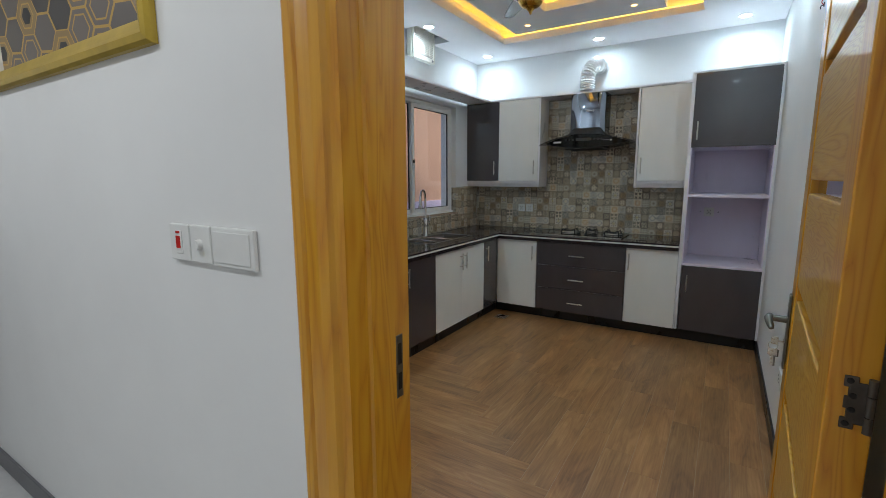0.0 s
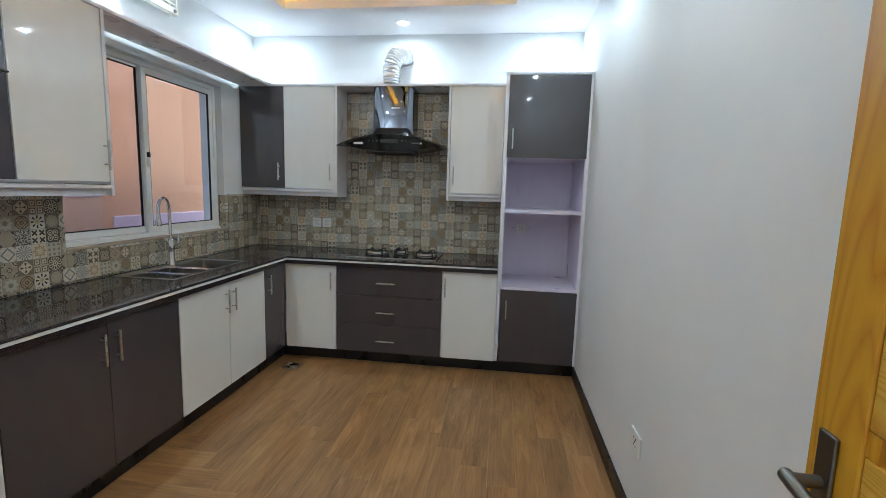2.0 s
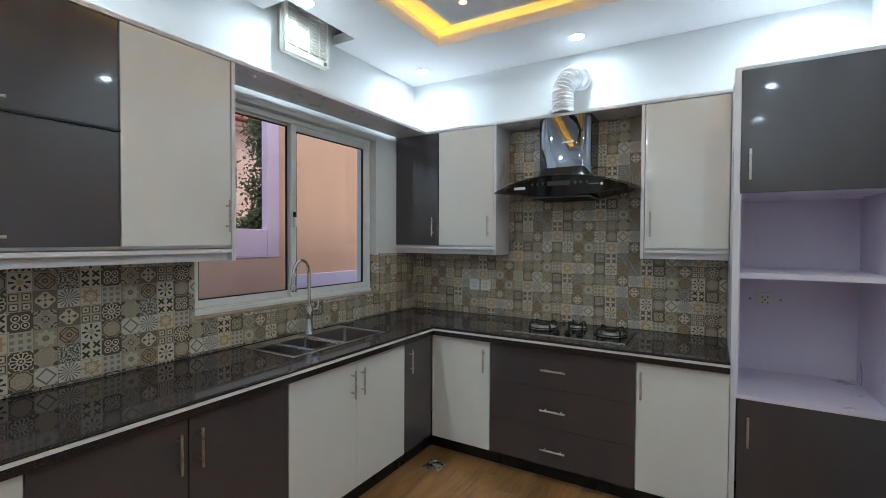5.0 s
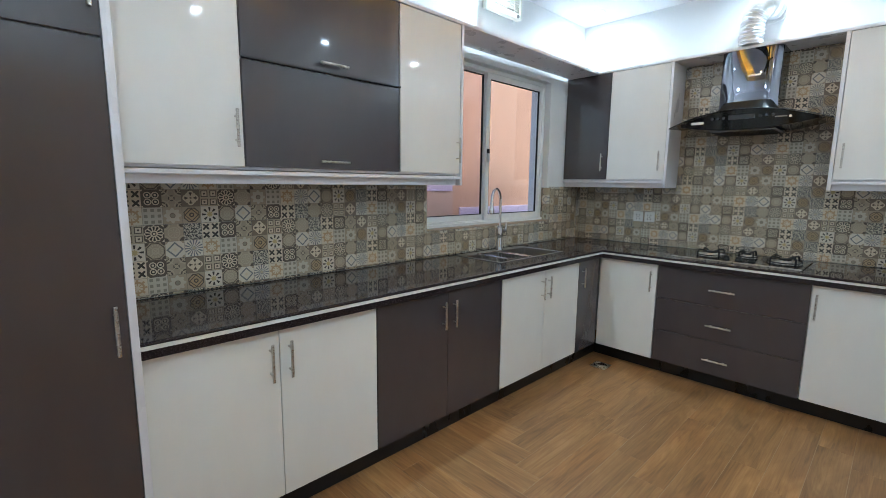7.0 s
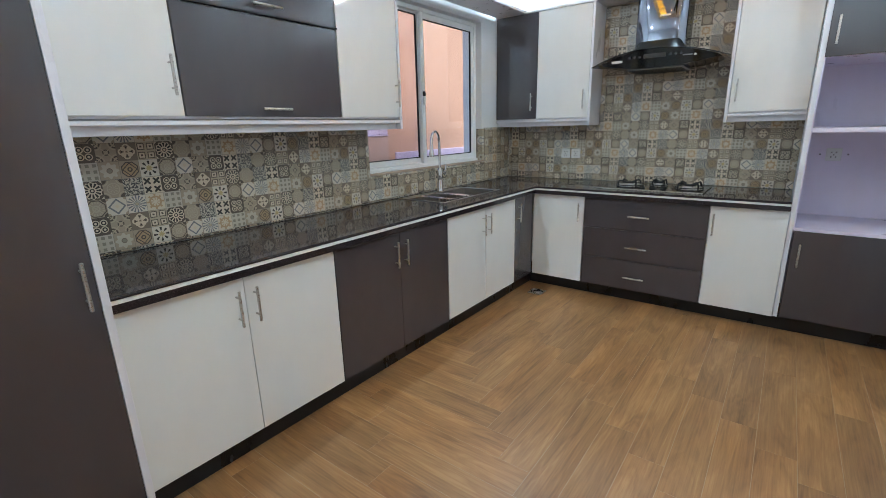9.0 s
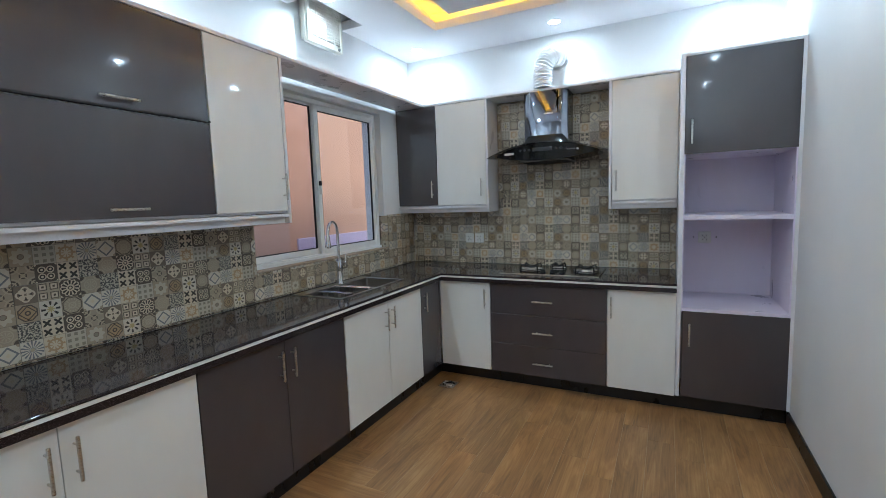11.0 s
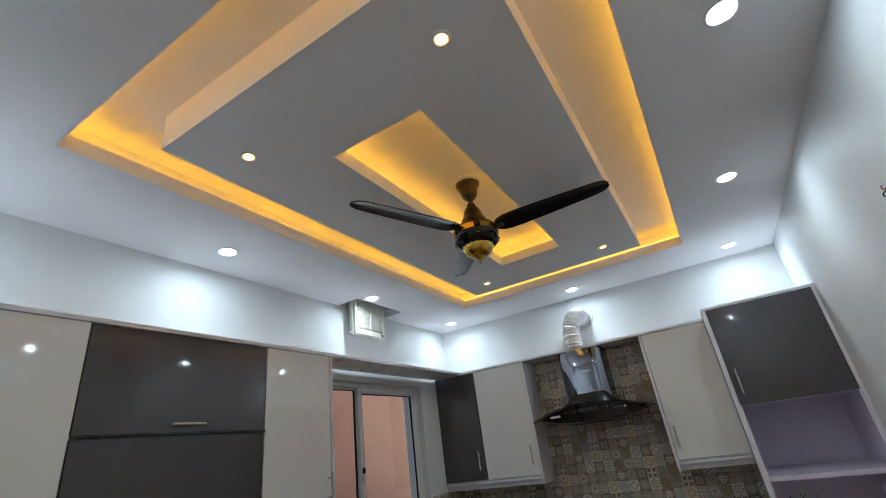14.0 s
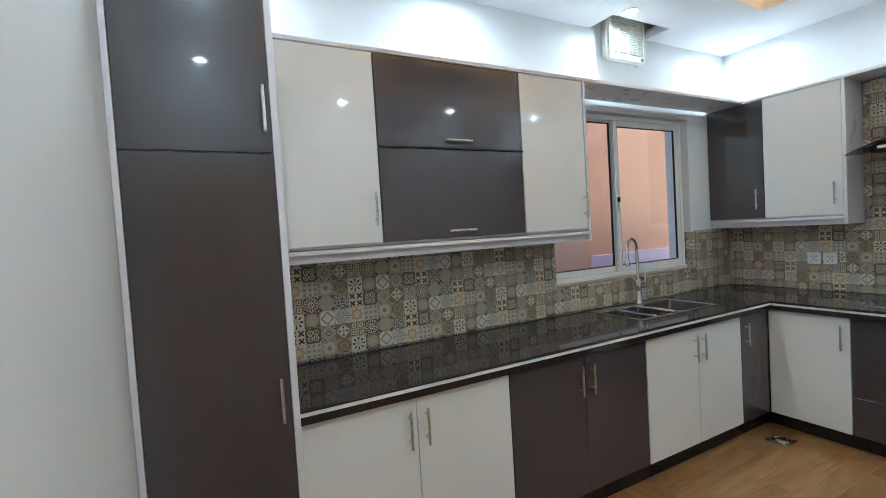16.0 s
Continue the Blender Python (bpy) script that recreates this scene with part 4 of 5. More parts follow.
# neck and chimney
ccx = hcx - 0.022
bm = bmesh.new()
rows = []
for zz, hw, yf in ((1.905, 0.190, 3.998), (1.960, 0.178, 4.000), (2.02, 0.174, 4.001), (2.3455, 0.174, 4.004)):
    pts = []
    for k in range(13):
        u = 2 * k / 12 - 1
        pts.append((ccx + hw * u, yf + 0.030 * u ** 8 + 0.005 * u * u, zz))
    pts += [(ccx + hw, 4.25, zz), (ccx - hw, 4.25, zz)]
    rows.append([bm.verts.new(p) for p in pts])
for p, q in zip(rows, rows[1:]):
    for k in range(len(p)):
        bm.faces.new([p[k], p[(k + 1) % len(p)], q[(k + 1) % len(p)], q[k]])
bm.faces.new(rows[0][::-1]), bm.faces.new(rows[-1])
part("chimney", bm, HOODGLASS, e, "mirror-black curved chimney cover", smooth=True)
bm = bmesh.new()
rows = []
for zz, hw, yf in ((1.905, 0.215, 3.930), (1.925, 0.200, 3.945), (1.960, 0.166, 3.975), (1.995, 0.150, 3.992), (2.000, 0.140, 4.010)):
    pts = [(ccx + hw * math.sin(q), yf + 0.05 * (1 - math.cos(q)) ** 2, zz) for q in [radians(90) * (2 * k / 16 - 1) for k in range(17)]]
    rows.append([bm.verts.new(p) for p in pts + [(ccx + hw, 4.24, zz), (ccx - hw, 4.24, zz)]])
for p, q in zip(rows, rows[1:]):
    for k in range(len(p)):
        bm.faces.new([p[k], p[(k + 1) % len(p)], q[(k + 1) % len(p)], q[k]])
bm.faces.new(rows[0][::-1]), bm.faces.new(rows[-1])
part("lower_cover", bm, BLACK, e, "black flared base of the chimney", smooth=True)
# Black plates added so the mirror sides throw no light onto the tiles
for sx in (-1, 1):
    xa = ccx + sx * 0.1755
    part("side_panel", boxes(((min(xa, xa + sx * 0.003), 4.042, 2.0), (max(xa, xa + sx * 0.003), 4.25, 2.345)), bevel=0.001), BLACK, e)
part("badge", boxes(((hcx - 0.03, 4.001, 2.158), (hcx + 0.045, 4.005, 2.170))), STEEL, e, "small silver badge")

# corrugated foil duct from the hood into the wall
e = thing("duct", (-1.358, 4.05, 2.36), "corrugated aluminium foil duct bending into the wall", "duct")
line = [(-1.358, 4.045, 2.366 + 0.012 * k) for k in range(14)]
for k in range(1, 25):
    q = radians(90) * k / 24
    line.append((-1.358 + 0.045 * math.sin(q), 4.045 + 0.135 * (1 - math.cos(q)), 2.522 + 0.130 * math.sin(q)))
for k in range(1, 7):
    line.append((-1.300 + 0.002 * k, 4.180 + 0.0145 * k, 2.652))
rads = []
rnd = random.Random(4)
fine = []
for p, q in zip(line, line[1:]):
    p, q = Vector(p), Vector(q)
    for k in range(4):
        fine.append(p.lerp(q, k / 4))
for k, p in enumerate(fine):
    rads.append(0.067 + 0.0085 * math.sin(k * 2 * math.pi / 8.0) + rnd.uniform(-0.0006, 0.0006))
bm = tube([tuple(p) for p in fine], rads, 28, False)
for v in bm.verts:
    v.co += Vector((rnd.uniform(-1, 1), rnd.uniform(-1, 1), rnd.uniform(-1, 1))) * 0.0020
part("hose", bm, FOIL, e, smooth=True)
part("collar", lathe([(0.085, 0.0), (0.098, 0.0), (0.098, -0.006), (0.085, -0.008)], (-1.288, 4.268, 2.652), 32, "y"), PLASTIC, e, smooth=True)

# ---- extractor fan in the notch of the ceiling ----
e = thing("extractor_fan", (-2.70, 2.94, 2.61), "cream plastic wall extractor fan with a louvred grille", "extractor fan")
ex0, ex1, ey0, ey1, ez0, ez1 = XL + 0.001, -2.637, 2.758, 3.128, 2.608, 2.985
part("housing", boxes(((ex0, ey0 + 0.045, ez0 + 0.04), (ex1 - 0.045, ey1 - 0.03, ez1)), ((ex1 - 0.046, ey0, ez0), (ex1 - 0.0196, ey1, ez1)), bevel=0.012, seg=3), CREAM, e, smooth=True)
part("bezel", boxes(((ex1 - 0.02, ey0 + 0.004, ez0 + 0.004), (ex1, ey0 + 0.028, ez1)), ((ex1 - 0.02, ey1 - 0.028, ez0 + 0.004), (ex1, ey1 - 0.004, ez1)),
                    ((ex1 - 0.02, ey0 + 0.028, ez0 + 0.004), (ex1, ey1 - 0.028, ez0 + 0.045)), bevel=0.003), CREAM, e)
part("dark_backing", boxes(((ex1 - 0.0195, ey0 + 0.028, ez0 + 0.045), (ex1 - 0.018, ey1 - 0.028, ez1 - 0.005))), BACKING, e)
for k in range(19):
    zz = ez0 + 0.060 + k * 0.0165
    part("louvre", boxes(((ex1 - 0.016, ey0 + 0.029, zz), (ex1 - 0.003, ey1 - 0.029, zz + 0.011)), bevel=0.002), CREAM, e)
for my in (0.25, 0.5, 0.75):
    my = ey0 + (ey1 - ey0) * my
    part("mullion", boxes(((ex1 - 0.004, my - 0.004, ez0 + 0.045), (ex1 + 0.001, my + 0.004, ez1 - 0.01)), bevel=0.001), CREAM, e)
part("knob", lathe([(0.0, 0.008), (0.010, 0.007), (0.012, 0.0)], (ex1, ey1 - 0.05, ez0 + 0.022), 16, "x"), GREYPL, e, smooth=True)
part("pull_stub", tube([(ex1 - 0.03, ey1 - 0.07, ez0), (ex1 - 0.03, ey1 - 0.07, ez0 - 0.018)], 0.006, 8), PLASTIC, e)

# ---- ceiling fan ----
FX, FY = -1.233, 2.097
fan = e = thing("ceiling_fan", (FX, FY, 2.54), "black and brass three-blade ceiling fan, at rest", "ceiling fan")
part("ceiling_rose", lathe([(0.0, 0.0), (0.090, 0.0), (0.090, -0.006), (0.078, -0.010), (0.0, -0.010)], (FX, FY, ZS - 0.012)), CEIL, e, "white plaster rose", smooth=True)
part("canopy", lathe([(0.0, 3.0), (0.064, 3.0), (0.066, 2.985), (0.060, 2.972), (0.052, 2.966), (0.045, 2.93), (0.036, 2.905), (0.020, 2.892), (0.016, 2.885)], (FX, FY, 0)), BRONZE, e, smooth=True)
part("rod", lathe([(0.016, 2.89), (0.013, 2.87), (0.022, 2.862), (0.024, 2.85), (0.018, 2.842)], (FX, FY, 0)), BRONZE, e, smooth=True)
part("bell", lathe([(0.018, 2.846), (0.034, 2.838), (0.046, 2.815), (0.052, 2.785), (0.062, 2.772), (0.072, 2.750), (0.078, 2.735), (0.078, 2.728)], (FX, FY, 0)), BRONZE, e, smooth=True)
part("motor", lathe([(0.0, 2.728), (0.085, 2.728), (0.104, 2.722), (0.112, 2.710), (0.112, 2.668), (0.108, 2.660), (0.112, 2.652), (0.112, 2.636), (0.100, 2.622), (0.080, 2.614), (0.0, 2.614)], (FX, FY, 0), 48), BLACK, e, smooth=True)
for k in range(6):
    q0 = radians(60 * k + 8)
    bm = bmesh.new()
    vs = []
    for j in range(8):
        q = q0 + radians(44) * j / 7
        vs.append([bm.verts.new((FX + rr * math.cos(q), FY + rr * math.sin(q), zz)) for rr, zz in ((0.1125, 2.674), (0.1165, 2.676), (0.1165, 2.704), (0.1125, 2.706))])
    for p, q in zip(vs, vs[1:]):
        for i in range(4):
            bm.faces.new([p[i], q[i], q[(i + 1) % 4], p[(i + 1) % 4]])
    bm.faces.new(vs[0]), bm.faces.new(vs[-1][::-1])
    part("brass_plate", bm, GOLD, e, "polished brass plate")
for k in range(18):
    q = radians(20 * k)
    part("stud", lathe([(0.0, 0.006), (0.006, 0.004), (0.007, 0.0)], (FX + 0.112 * math.cos(q), FY + 0.112 * math.sin(q), 2.640), 8), GOLD, e)
bm = lathe([(0.078, 2.616), (0.076, 2.604), (0.070, 2.588), (0.056, 2.572), (0.036, 2.564), (0.022, 2.560)], (FX, FY, 0), 48)
for v in bm.verts:
    q = math.atan2(v.co.y - FY, v.co.x - FX)
    s = 1 + 0.035 * math.cos(16 * q)
    v.co.x, v.co.y = FX + (v.co.x - FX) * s, FY + (v.co.y - FY) * s
part("brass_bowl", bm, GOLD, e, "fluted brass bowl", smooth=True)
part("finial", lathe([(0.024, 2.564), (0.026, 2.556), (0.018, 2.548), (0.010, 2.540), (0.007, 2.530), (0.003, 2.522), (0.0, 2.520)], (FX, FY, 0)), GOLD, e, smooth=True)
for ang in (6, 126, 244):
    bm = bmesh.new()
    outline = ((0.115, 0.030), (0.135, 0.050), (0.17, 0.062), (0.25, 0.064), (0.38, 0.060), (0.50, 0.054), (0.59, 0.049), (0.64, 0.044), (0.668, 0.032), (0.682, 0.012))
    up, lo = [], []
    turn = Matrix.Translation((FX, FY, 2.700)) @ Matrix.Rotation(radians(ang), 4, "Z")
    for rr, hw in outline:
        zc = 0.050 * (rr - 0.11)
        tw = radians(-11 + 6 * rr)
        for lst, dz in ((up, 0.004), (lo, -0.002)):
            lst.append([bm.verts.new(turn @ Vector((rr, f * hw * math.cos(tw), zc + f * hw * math.sin(tw) + dz + 0.004 * (1 - f * f)))) for f in (-1, -0.5, 0, 0.5, 1)])
    for a_, b_ in ((up, 1), (lo, -1)):
        for p, q in zip(a_, a_[1:]):
            for i in range(4):
                bm.faces.new([p[i], q[i], q[i + 1], p[i + 1]])
    for p, q, r2, s2 in zip(up, up[1:], lo, lo[1:]):
        bm.faces.new([p[0], q[0], s2[0], r2[0]])
        bm.faces.new([p[4], q[4], s2[4], r2[4]])
    bm.faces.new(up[0] + lo[0][::-1]), bm.faces.new(up[-1] + lo[-1][::-1])
    bl = part("blade", bm, BLADE, e, "glossy black blade", smooth=True)
    part("blade_iron", tube([tuple(turn @ Vector((0.09, 0, 0.0))), tuple(turn @ Vector((0.15, 0, 0.004)))], [0.012, 0.016], 10), BRONZE, bl)

fan.location.z += 0.012

# ---- sockets and switches ----
def socket(centre, face, w=0.085, h=0.088, label="white plastic power socket", gang="socket"):
    """face: outward direction as a unit vector along x or y."""
    cx_, cy_, cz_ = centre
    e = thing("wall_socket", centre, label, "socket", "wall sockets")
    def bx(s0, s1, d0, d1, z0, z1):
        if face[0]:
            return ((cx_ + face[0] * d0, cy_ + s0, cz_ + z0), (cx_ + face[0] * d1, cy_ + s1, cz_ + z1))
        return ((cx_ + s0, cy_ + face[1] * d0, cz_ + z0), (cx_ + s1, cy_ + face[1] * d1, cz_ + z1))
    part("plate", boxes(bx(-w / 2, w / 2, 0.0005, 0.010, -h / 2, h / 2), bevel=0.003, seg=2), PLASTIC, e)
    for s, z in ((-0.013, 0.014), (0.013, 0.014), (0.0, -0.002), (-0.013, -0.018), (0.013, -0.018)):
        part("slot", boxes(bx(s - 0.0035, s + 0.0035, 0.0098, 0.0106, z - 0.0045, z + 0.0045)), SLOT, e)
    return e


socket((-2.130, YT, 1.132), (0, -1), label="white power socket on the patchwork tiles")
socket((-2.032, YT, 1.132), (0, -1), label="white power socket on the patchwork tiles")
socket((-0.182, YB - 0.022, 1.150), (0, -1), 0.085, 0.085, "white power socket inside the open bay")
socket((XR, 2.04, 0.408), (-1, 0), 0.13, 0.088, "white power socket low on the white wall")

for nm, sx0, sx1, kind in (("switch", -1.266, -1.178, "red"), ("switch", -1.173, -1.088, "reg"), ("switch", -1.082, -0.925, "wide")):
    e = thing("light_switch", ((sx0 + sx1) / 2, HALL_Y, 1.31), {"red": "white switch plate with a red indicator", "reg": "white dimmer plate with a round knob", "wide": "wide white blank switch plate"}[kind], "switch", "switch plates by the doorway")
    part("plate", boxes(((sx0, HALL_Y - 0.012, 1.282), (sx1, HALL_Y - 0.0005, 1.374)), bevel=0.003, seg=2), PLASTIC, e)
    mx_ = (sx0 + sx1) / 2
    if kind == "red":
        part("rocker", boxes(((mx_ - 0.014, HALL_Y - 0.0145, 1.300), (mx_ + 0.014, HALL_Y - 0.0115, 1.358)), bevel=0.001), PLASTIC, e)
        part("indicator", boxes(((mx_ - 0.010, HALL_Y - 0.0155, 1.313), (mx_ + 0.008, HALL_Y - 0.0142, 1.344))), RED, e, "red indicator mark")
        part("indicator", boxes(((mx_ - 0.010, HALL_Y - 0.0155, 1.351), (mx_ + 0.008, HALL_Y - 0.0142, 1.356))), RED, e)
    elif kind == "reg":
        part("knob", lathe([(0.0, -0.014), (0.012, -0.013), (0.013, 0.0)], (mx_, HALL_Y - 0.012, 1.328), 20, "y"), PLASTIC, e, smooth=True)
    else:
        part("cover", boxes(((sx0 + 0.012, HALL_Y - 0.0145, 1.292), (sx1 - 0.012, HALL_Y - 0.0115, 1.364)), bevel=0.001), PLASTIC, e)

e = thing("cable_outlet", (XR, 2.085, 2.306), "small cable stub poking out of the wall", "cable")
part("hole", lathe([(0.0, -0.002), (0.011, -0.002), (0.012, 0.0)], (XR - 0.0005, 2.085, 2.306), 12, "x"), SLOT, e)
part("wire", tube([(XR, 2.085, 2.306), (XR - 0.008, 2.084, 2.310), (XR - 0.012, 2.081, 2.318), (XR - 0.010, 2.079, 2.326)], 0.0022, 6), RED, e)
part("wire", tube([(XR, 2.088, 2.304), (XR - 0.010, 2.089, 2.304), (XR - 0.014, 2.091, 2.297), (XR - 0.013, 2.092, 2.288)], 0.0022, 6), IRON, e)

# ---- picture in the hall ----
px0, px1, pz0, pz1 = -2.40, -1.252, 1.806, 2.561
e = thing("picture_frame", ((px0 + px1) / 2, HALL_Y, pz0), "gold-framed geometric print in charcoal and gold on the hall wall", "picture")


def frame_side(a, b, inward):
    """A moulded length between two corners with mitred ends; inward is the direction to the picture's middle."""
    bm = bmesh.new()
    prof = ((0.0, 0.0), (0.0, 0.014), (0.008, 0.024), (0.024, 0.028), (0.036, 0.022), (0.046, 0.018), (0.062, 0.012), (0.062, 0.0))
    a, b, iw = Vector(a), Vector(b), Vector(inward)
    d = (b - a).normalized()
    ends = []
    for p, s in ((a, 1), (b, -1)):
        ends.append([bm.verts.new(p + iw * w + d * (s * w) + Vector((0, -h, 0))) for w, h in prof])
    for k in range(len(prof) - 1):
        bm.faces.new([ends[0][k], ends[0][k + 1], ends[1][k + 1], ends[1][k]])
    return bm


yy = HALL_Y - 0.001
for a, b, iw in (((px0, yy, pz0), (px1, yy, pz0), (0, 0, 1)), ((px1, yy, pz0), (px1, yy, pz1), (-1, 0, 0)), ((px1, yy, pz1), (px0, yy, pz1), (0, 0, -1)), ((px0, yy, pz1), (px0, yy, pz0), (1, 0, 0))):
    part("frame", frame_side(a, b, iw), GILT, e, "gold moulded frame")
bm = boxes(((px0 + 0.12, yy - 0.010, pz0 + 0.06), (px1 - 0.06, yy - 0.004, pz1 - 0.06)))
uvl = bm.loops.layers.uv.new("UVMap")
for f in bm.faces:
    for lp in f.loops:
        lp[uvl].uv = (lp.vert.co.x, lp.vert.co.z)
part("print", bm, ART, e, "charcoal, bronze and gold geometric print")
part("mat", boxes(((px0 + 0.06, yy - 0.009, pz0 + 0.06), (px0 + 0.119, yy - 0.004, pz1 - 0.06))), MAT, e)

# ---- kitchen door and its frame ----
e = tagged(thing("door_1", (DOOR_L, -0.1, 0), "varnished pine door frame around the kitchen doorway", "door frame"), kind="structure")
JY0, JY1 = HALL_Y - 0.02, -0.050


def jamb(xin, s):
    """Upright with stepped and grooved hall face; s is +1 when the opening lies towards +x."""
    bm = bmesh.new()
    prof = [(-0.13, HALL_Y), (-0.13, HALL_Y - 0.016), (-0.118, HALL_Y - 0.024), (-0.100, HALL_Y - 0.022), (-0.094, HALL_Y - 0.016), (-0.088, HALL_Y - 0.022), (-0.050, HALL_Y - 0.027), (-0.026, HALL_Y - 0.024), (-0.018, HALL_Y - 0.014),
            (-0.012, HALL_Y - 0.010), (0.0, HALL_Y - 0.006), (0.0, -0.205), (-0.006, -0.200), (-0.006, -0.192), (0.0, -0.187), (0.0, -0.112), (-0.008, -0.112), (-0.008, JY1), (-0.060, JY1), (-0.060, HALL_Y)]
    rows = [[bm.verts.new((xin + s * px_, py_, zz)) for px_, py_ in prof] for zz in (0.0, DOOR_H)]
    n = len(prof)
    for k in range(n):
        bm.faces.new([rows[0][k], rows[0][(k + 1) % n], rows[1][(k + 1) % n], rows[1][k]])
    bm.faces.new(rows[0][::-1]), bm.faces.new(rows[1])
    return bm


j = part("jamb", jamb(DOOR_L, 1), PINE, e, "grooved varnished pine upright")
part("jamb", jamb(DOOR_R, -1), PINE, e, "grooved varnished pine upright")
part("head", boxes(((DOOR_L - 0.13, HALL_Y - 0.024, DOOR_H), (DOOR_R + 0.13, HALL_Y, DOOR_H + 0.13)), ((DOOR_L - 0.060, HALL_Y, DOOR_H), (DOOR_R + 0.045, JY1, DOOR_H + 0.045)), bevel=0.004), PINE, e)
part("strike_plate", boxes(((DOOR_L - 0.0095, -0.100, 0.985), (DOOR_L - 0.0065, -0.076, 1.135)), bevel=0.001), PEWTER, j, "dark metal strike plate")
part("strike_hole", boxes(((DOOR_L - 0.0075, -0.094, 1.065), (DOOR_L - 0.0058, -0.082, 1.115)), ((DOOR_L - 0.0075, -0.094, 1.005), (DOOR_L - 0.0058, -0.082, 1.045))), SLOT, j)

# the leaf stands open along the white wall
LX0, LX1, LY0, LY1 = 0.088, 0.146, -0.003, 0.832
LT = 2.085
SWING = Matrix.Translation((LX0, LY0, 0)) @ Matrix.Rotation(radians(-3.0), 4, "Z") @ Matrix.Translation((-LX0, -LY0, 0))
e = thing("door_leaf", (LX0, LY0, 0.006), "open varnished pine door with wide boards and narrow mirrored slots", "door")
e.rotation_euler = (0, 0, radians(-3.0))
slots = [0.225, 0.515, 0.830, 1.140, 1.440, 1.748]
part("stile", boxes(((LX0, LY1 - 0.105, 0.006), (LX1, LY1, LT)), bevel=0.003, seg=2), PINE, e)
part("stile", boxes(((LX0, LY0, 0.006), (LX1, LY0 + 0.105, LT)), bevel=0.003, seg=2), PINE, e)
edges_ = [0.006] + [q for s in slots for q in (s, s + 0.036)] + [LT]
for za, zb in zip(edges_[0::2], edges_[1::2]):
    part("board", boxes(((LX0 + 0.003, LY0 + 0.1055, za), (LX1 - 0.003, LY1 - 0.1055, zb)), bevel=0.004, seg=2), PINEH, e, "broad flame-figured pine board")
for s in slots:
    part("slot_glass", boxes(((LX0 + 0.020, LY0 + 0.104, s - 0.004), (LX0 + 0.025, LY1 - 0.104, s + 0.040))), MIRRORGLASS, e, "narrow strip of grey mirror glass")
    part("slot_block", boxes(((LX0 + 0.004, LY1 - 0.128, s + 0.0005), (LX1 - 0.004, LY1 - 0.1055, s + 0.0355))), PINE, e)
pl = part("lock_plate", boxes(((LX0 - 0.008, LY1 - 0.068, 0.912), (LX0 - 0.0003, LY1 - 0.030, 1.140)), bevel=0.003, seg=2), PEWTER, e, "dark pewter lock plate")
ly = LY1 - 0.049
part("lever", merged(tube([(LX0 - 0.006, ly, 1.062), (LX0 - 0.050, ly, 1.062)], 0.010, 12), tube([(LX0 - 0.050, ly + 0.006, 1.064), (LX0 - 0.054, ly - 0.022, 1.066), (LX0 - 0.052, ly - 0.052, 1.062), (LX0 - 0.048, ly - 0.074, 1.056), (LX0 - 0.046, ly - 0.080, 1.050)], [0.011, 0.011, 0.010, 0.009, 0.006], 12)), PEWTER, pl, "curved pewter lever", smooth=True)
part("keyhole", lathe([(0.0, -0.003), (0.009, -0.003), (0.010, 0.0)], (LX0 - 0.0075, ly, 0.992), 16, "x"), STEEL, pl, smooth=True)
k = thing("key", (LX0 - 0.012, ly, 0.985), "bunch of steel keys hanging in the lock", "key")
k.location = SWING @ k.location
k.rotation_euler = (0, 0, radians(-3.0))
part("key_bow", boxes(((LX0 - 0.040, ly - 0.0012, 0.980), (LX0 - 0.022, ly + 0.0012, 1.004)), bevel=0.0006), STEEL, k)
part("shaft", tube([(LX0 - 0.024, ly, 0.992), (LX0 - 0.008, ly, 0.992)], 0.003, 8), STEEL, k)
part("ring", tube([(LX0 - 0.034 + 0.012 * math.cos(q), ly + 0.003 * math.sin(q), 0.976 + 0.012 * math.sin(q)) for q in [2 * math.pi * i / 16 for i in range(17)]], 0.001, 6), STEEL, k)
part("spare_key", merged(boxes(((LX0 - 0.046, ly - 0.002, 0.945), (LX0 - 0.022, ly + 0.0005, 0.967)), bevel=0.0008), boxes(((LX0 - 0.037, ly - 0.002, 0.915), (LX0 - 0.030, ly + 0.0005, 0.945)))), STEEL, k)
part("spare_key", merged(boxes(((LX0 - 0.040, ly + 0.004, 0.940), (LX0 - 0.018, ly + 0.0065, 0.963)), bevel=0.0008), boxes(((LX0 - 0.032, ly + 0.004, 0.910), (LX0 - 0.025, ly + 0.0065, 0.940)))), PEWTER, k)
HX = -0.004
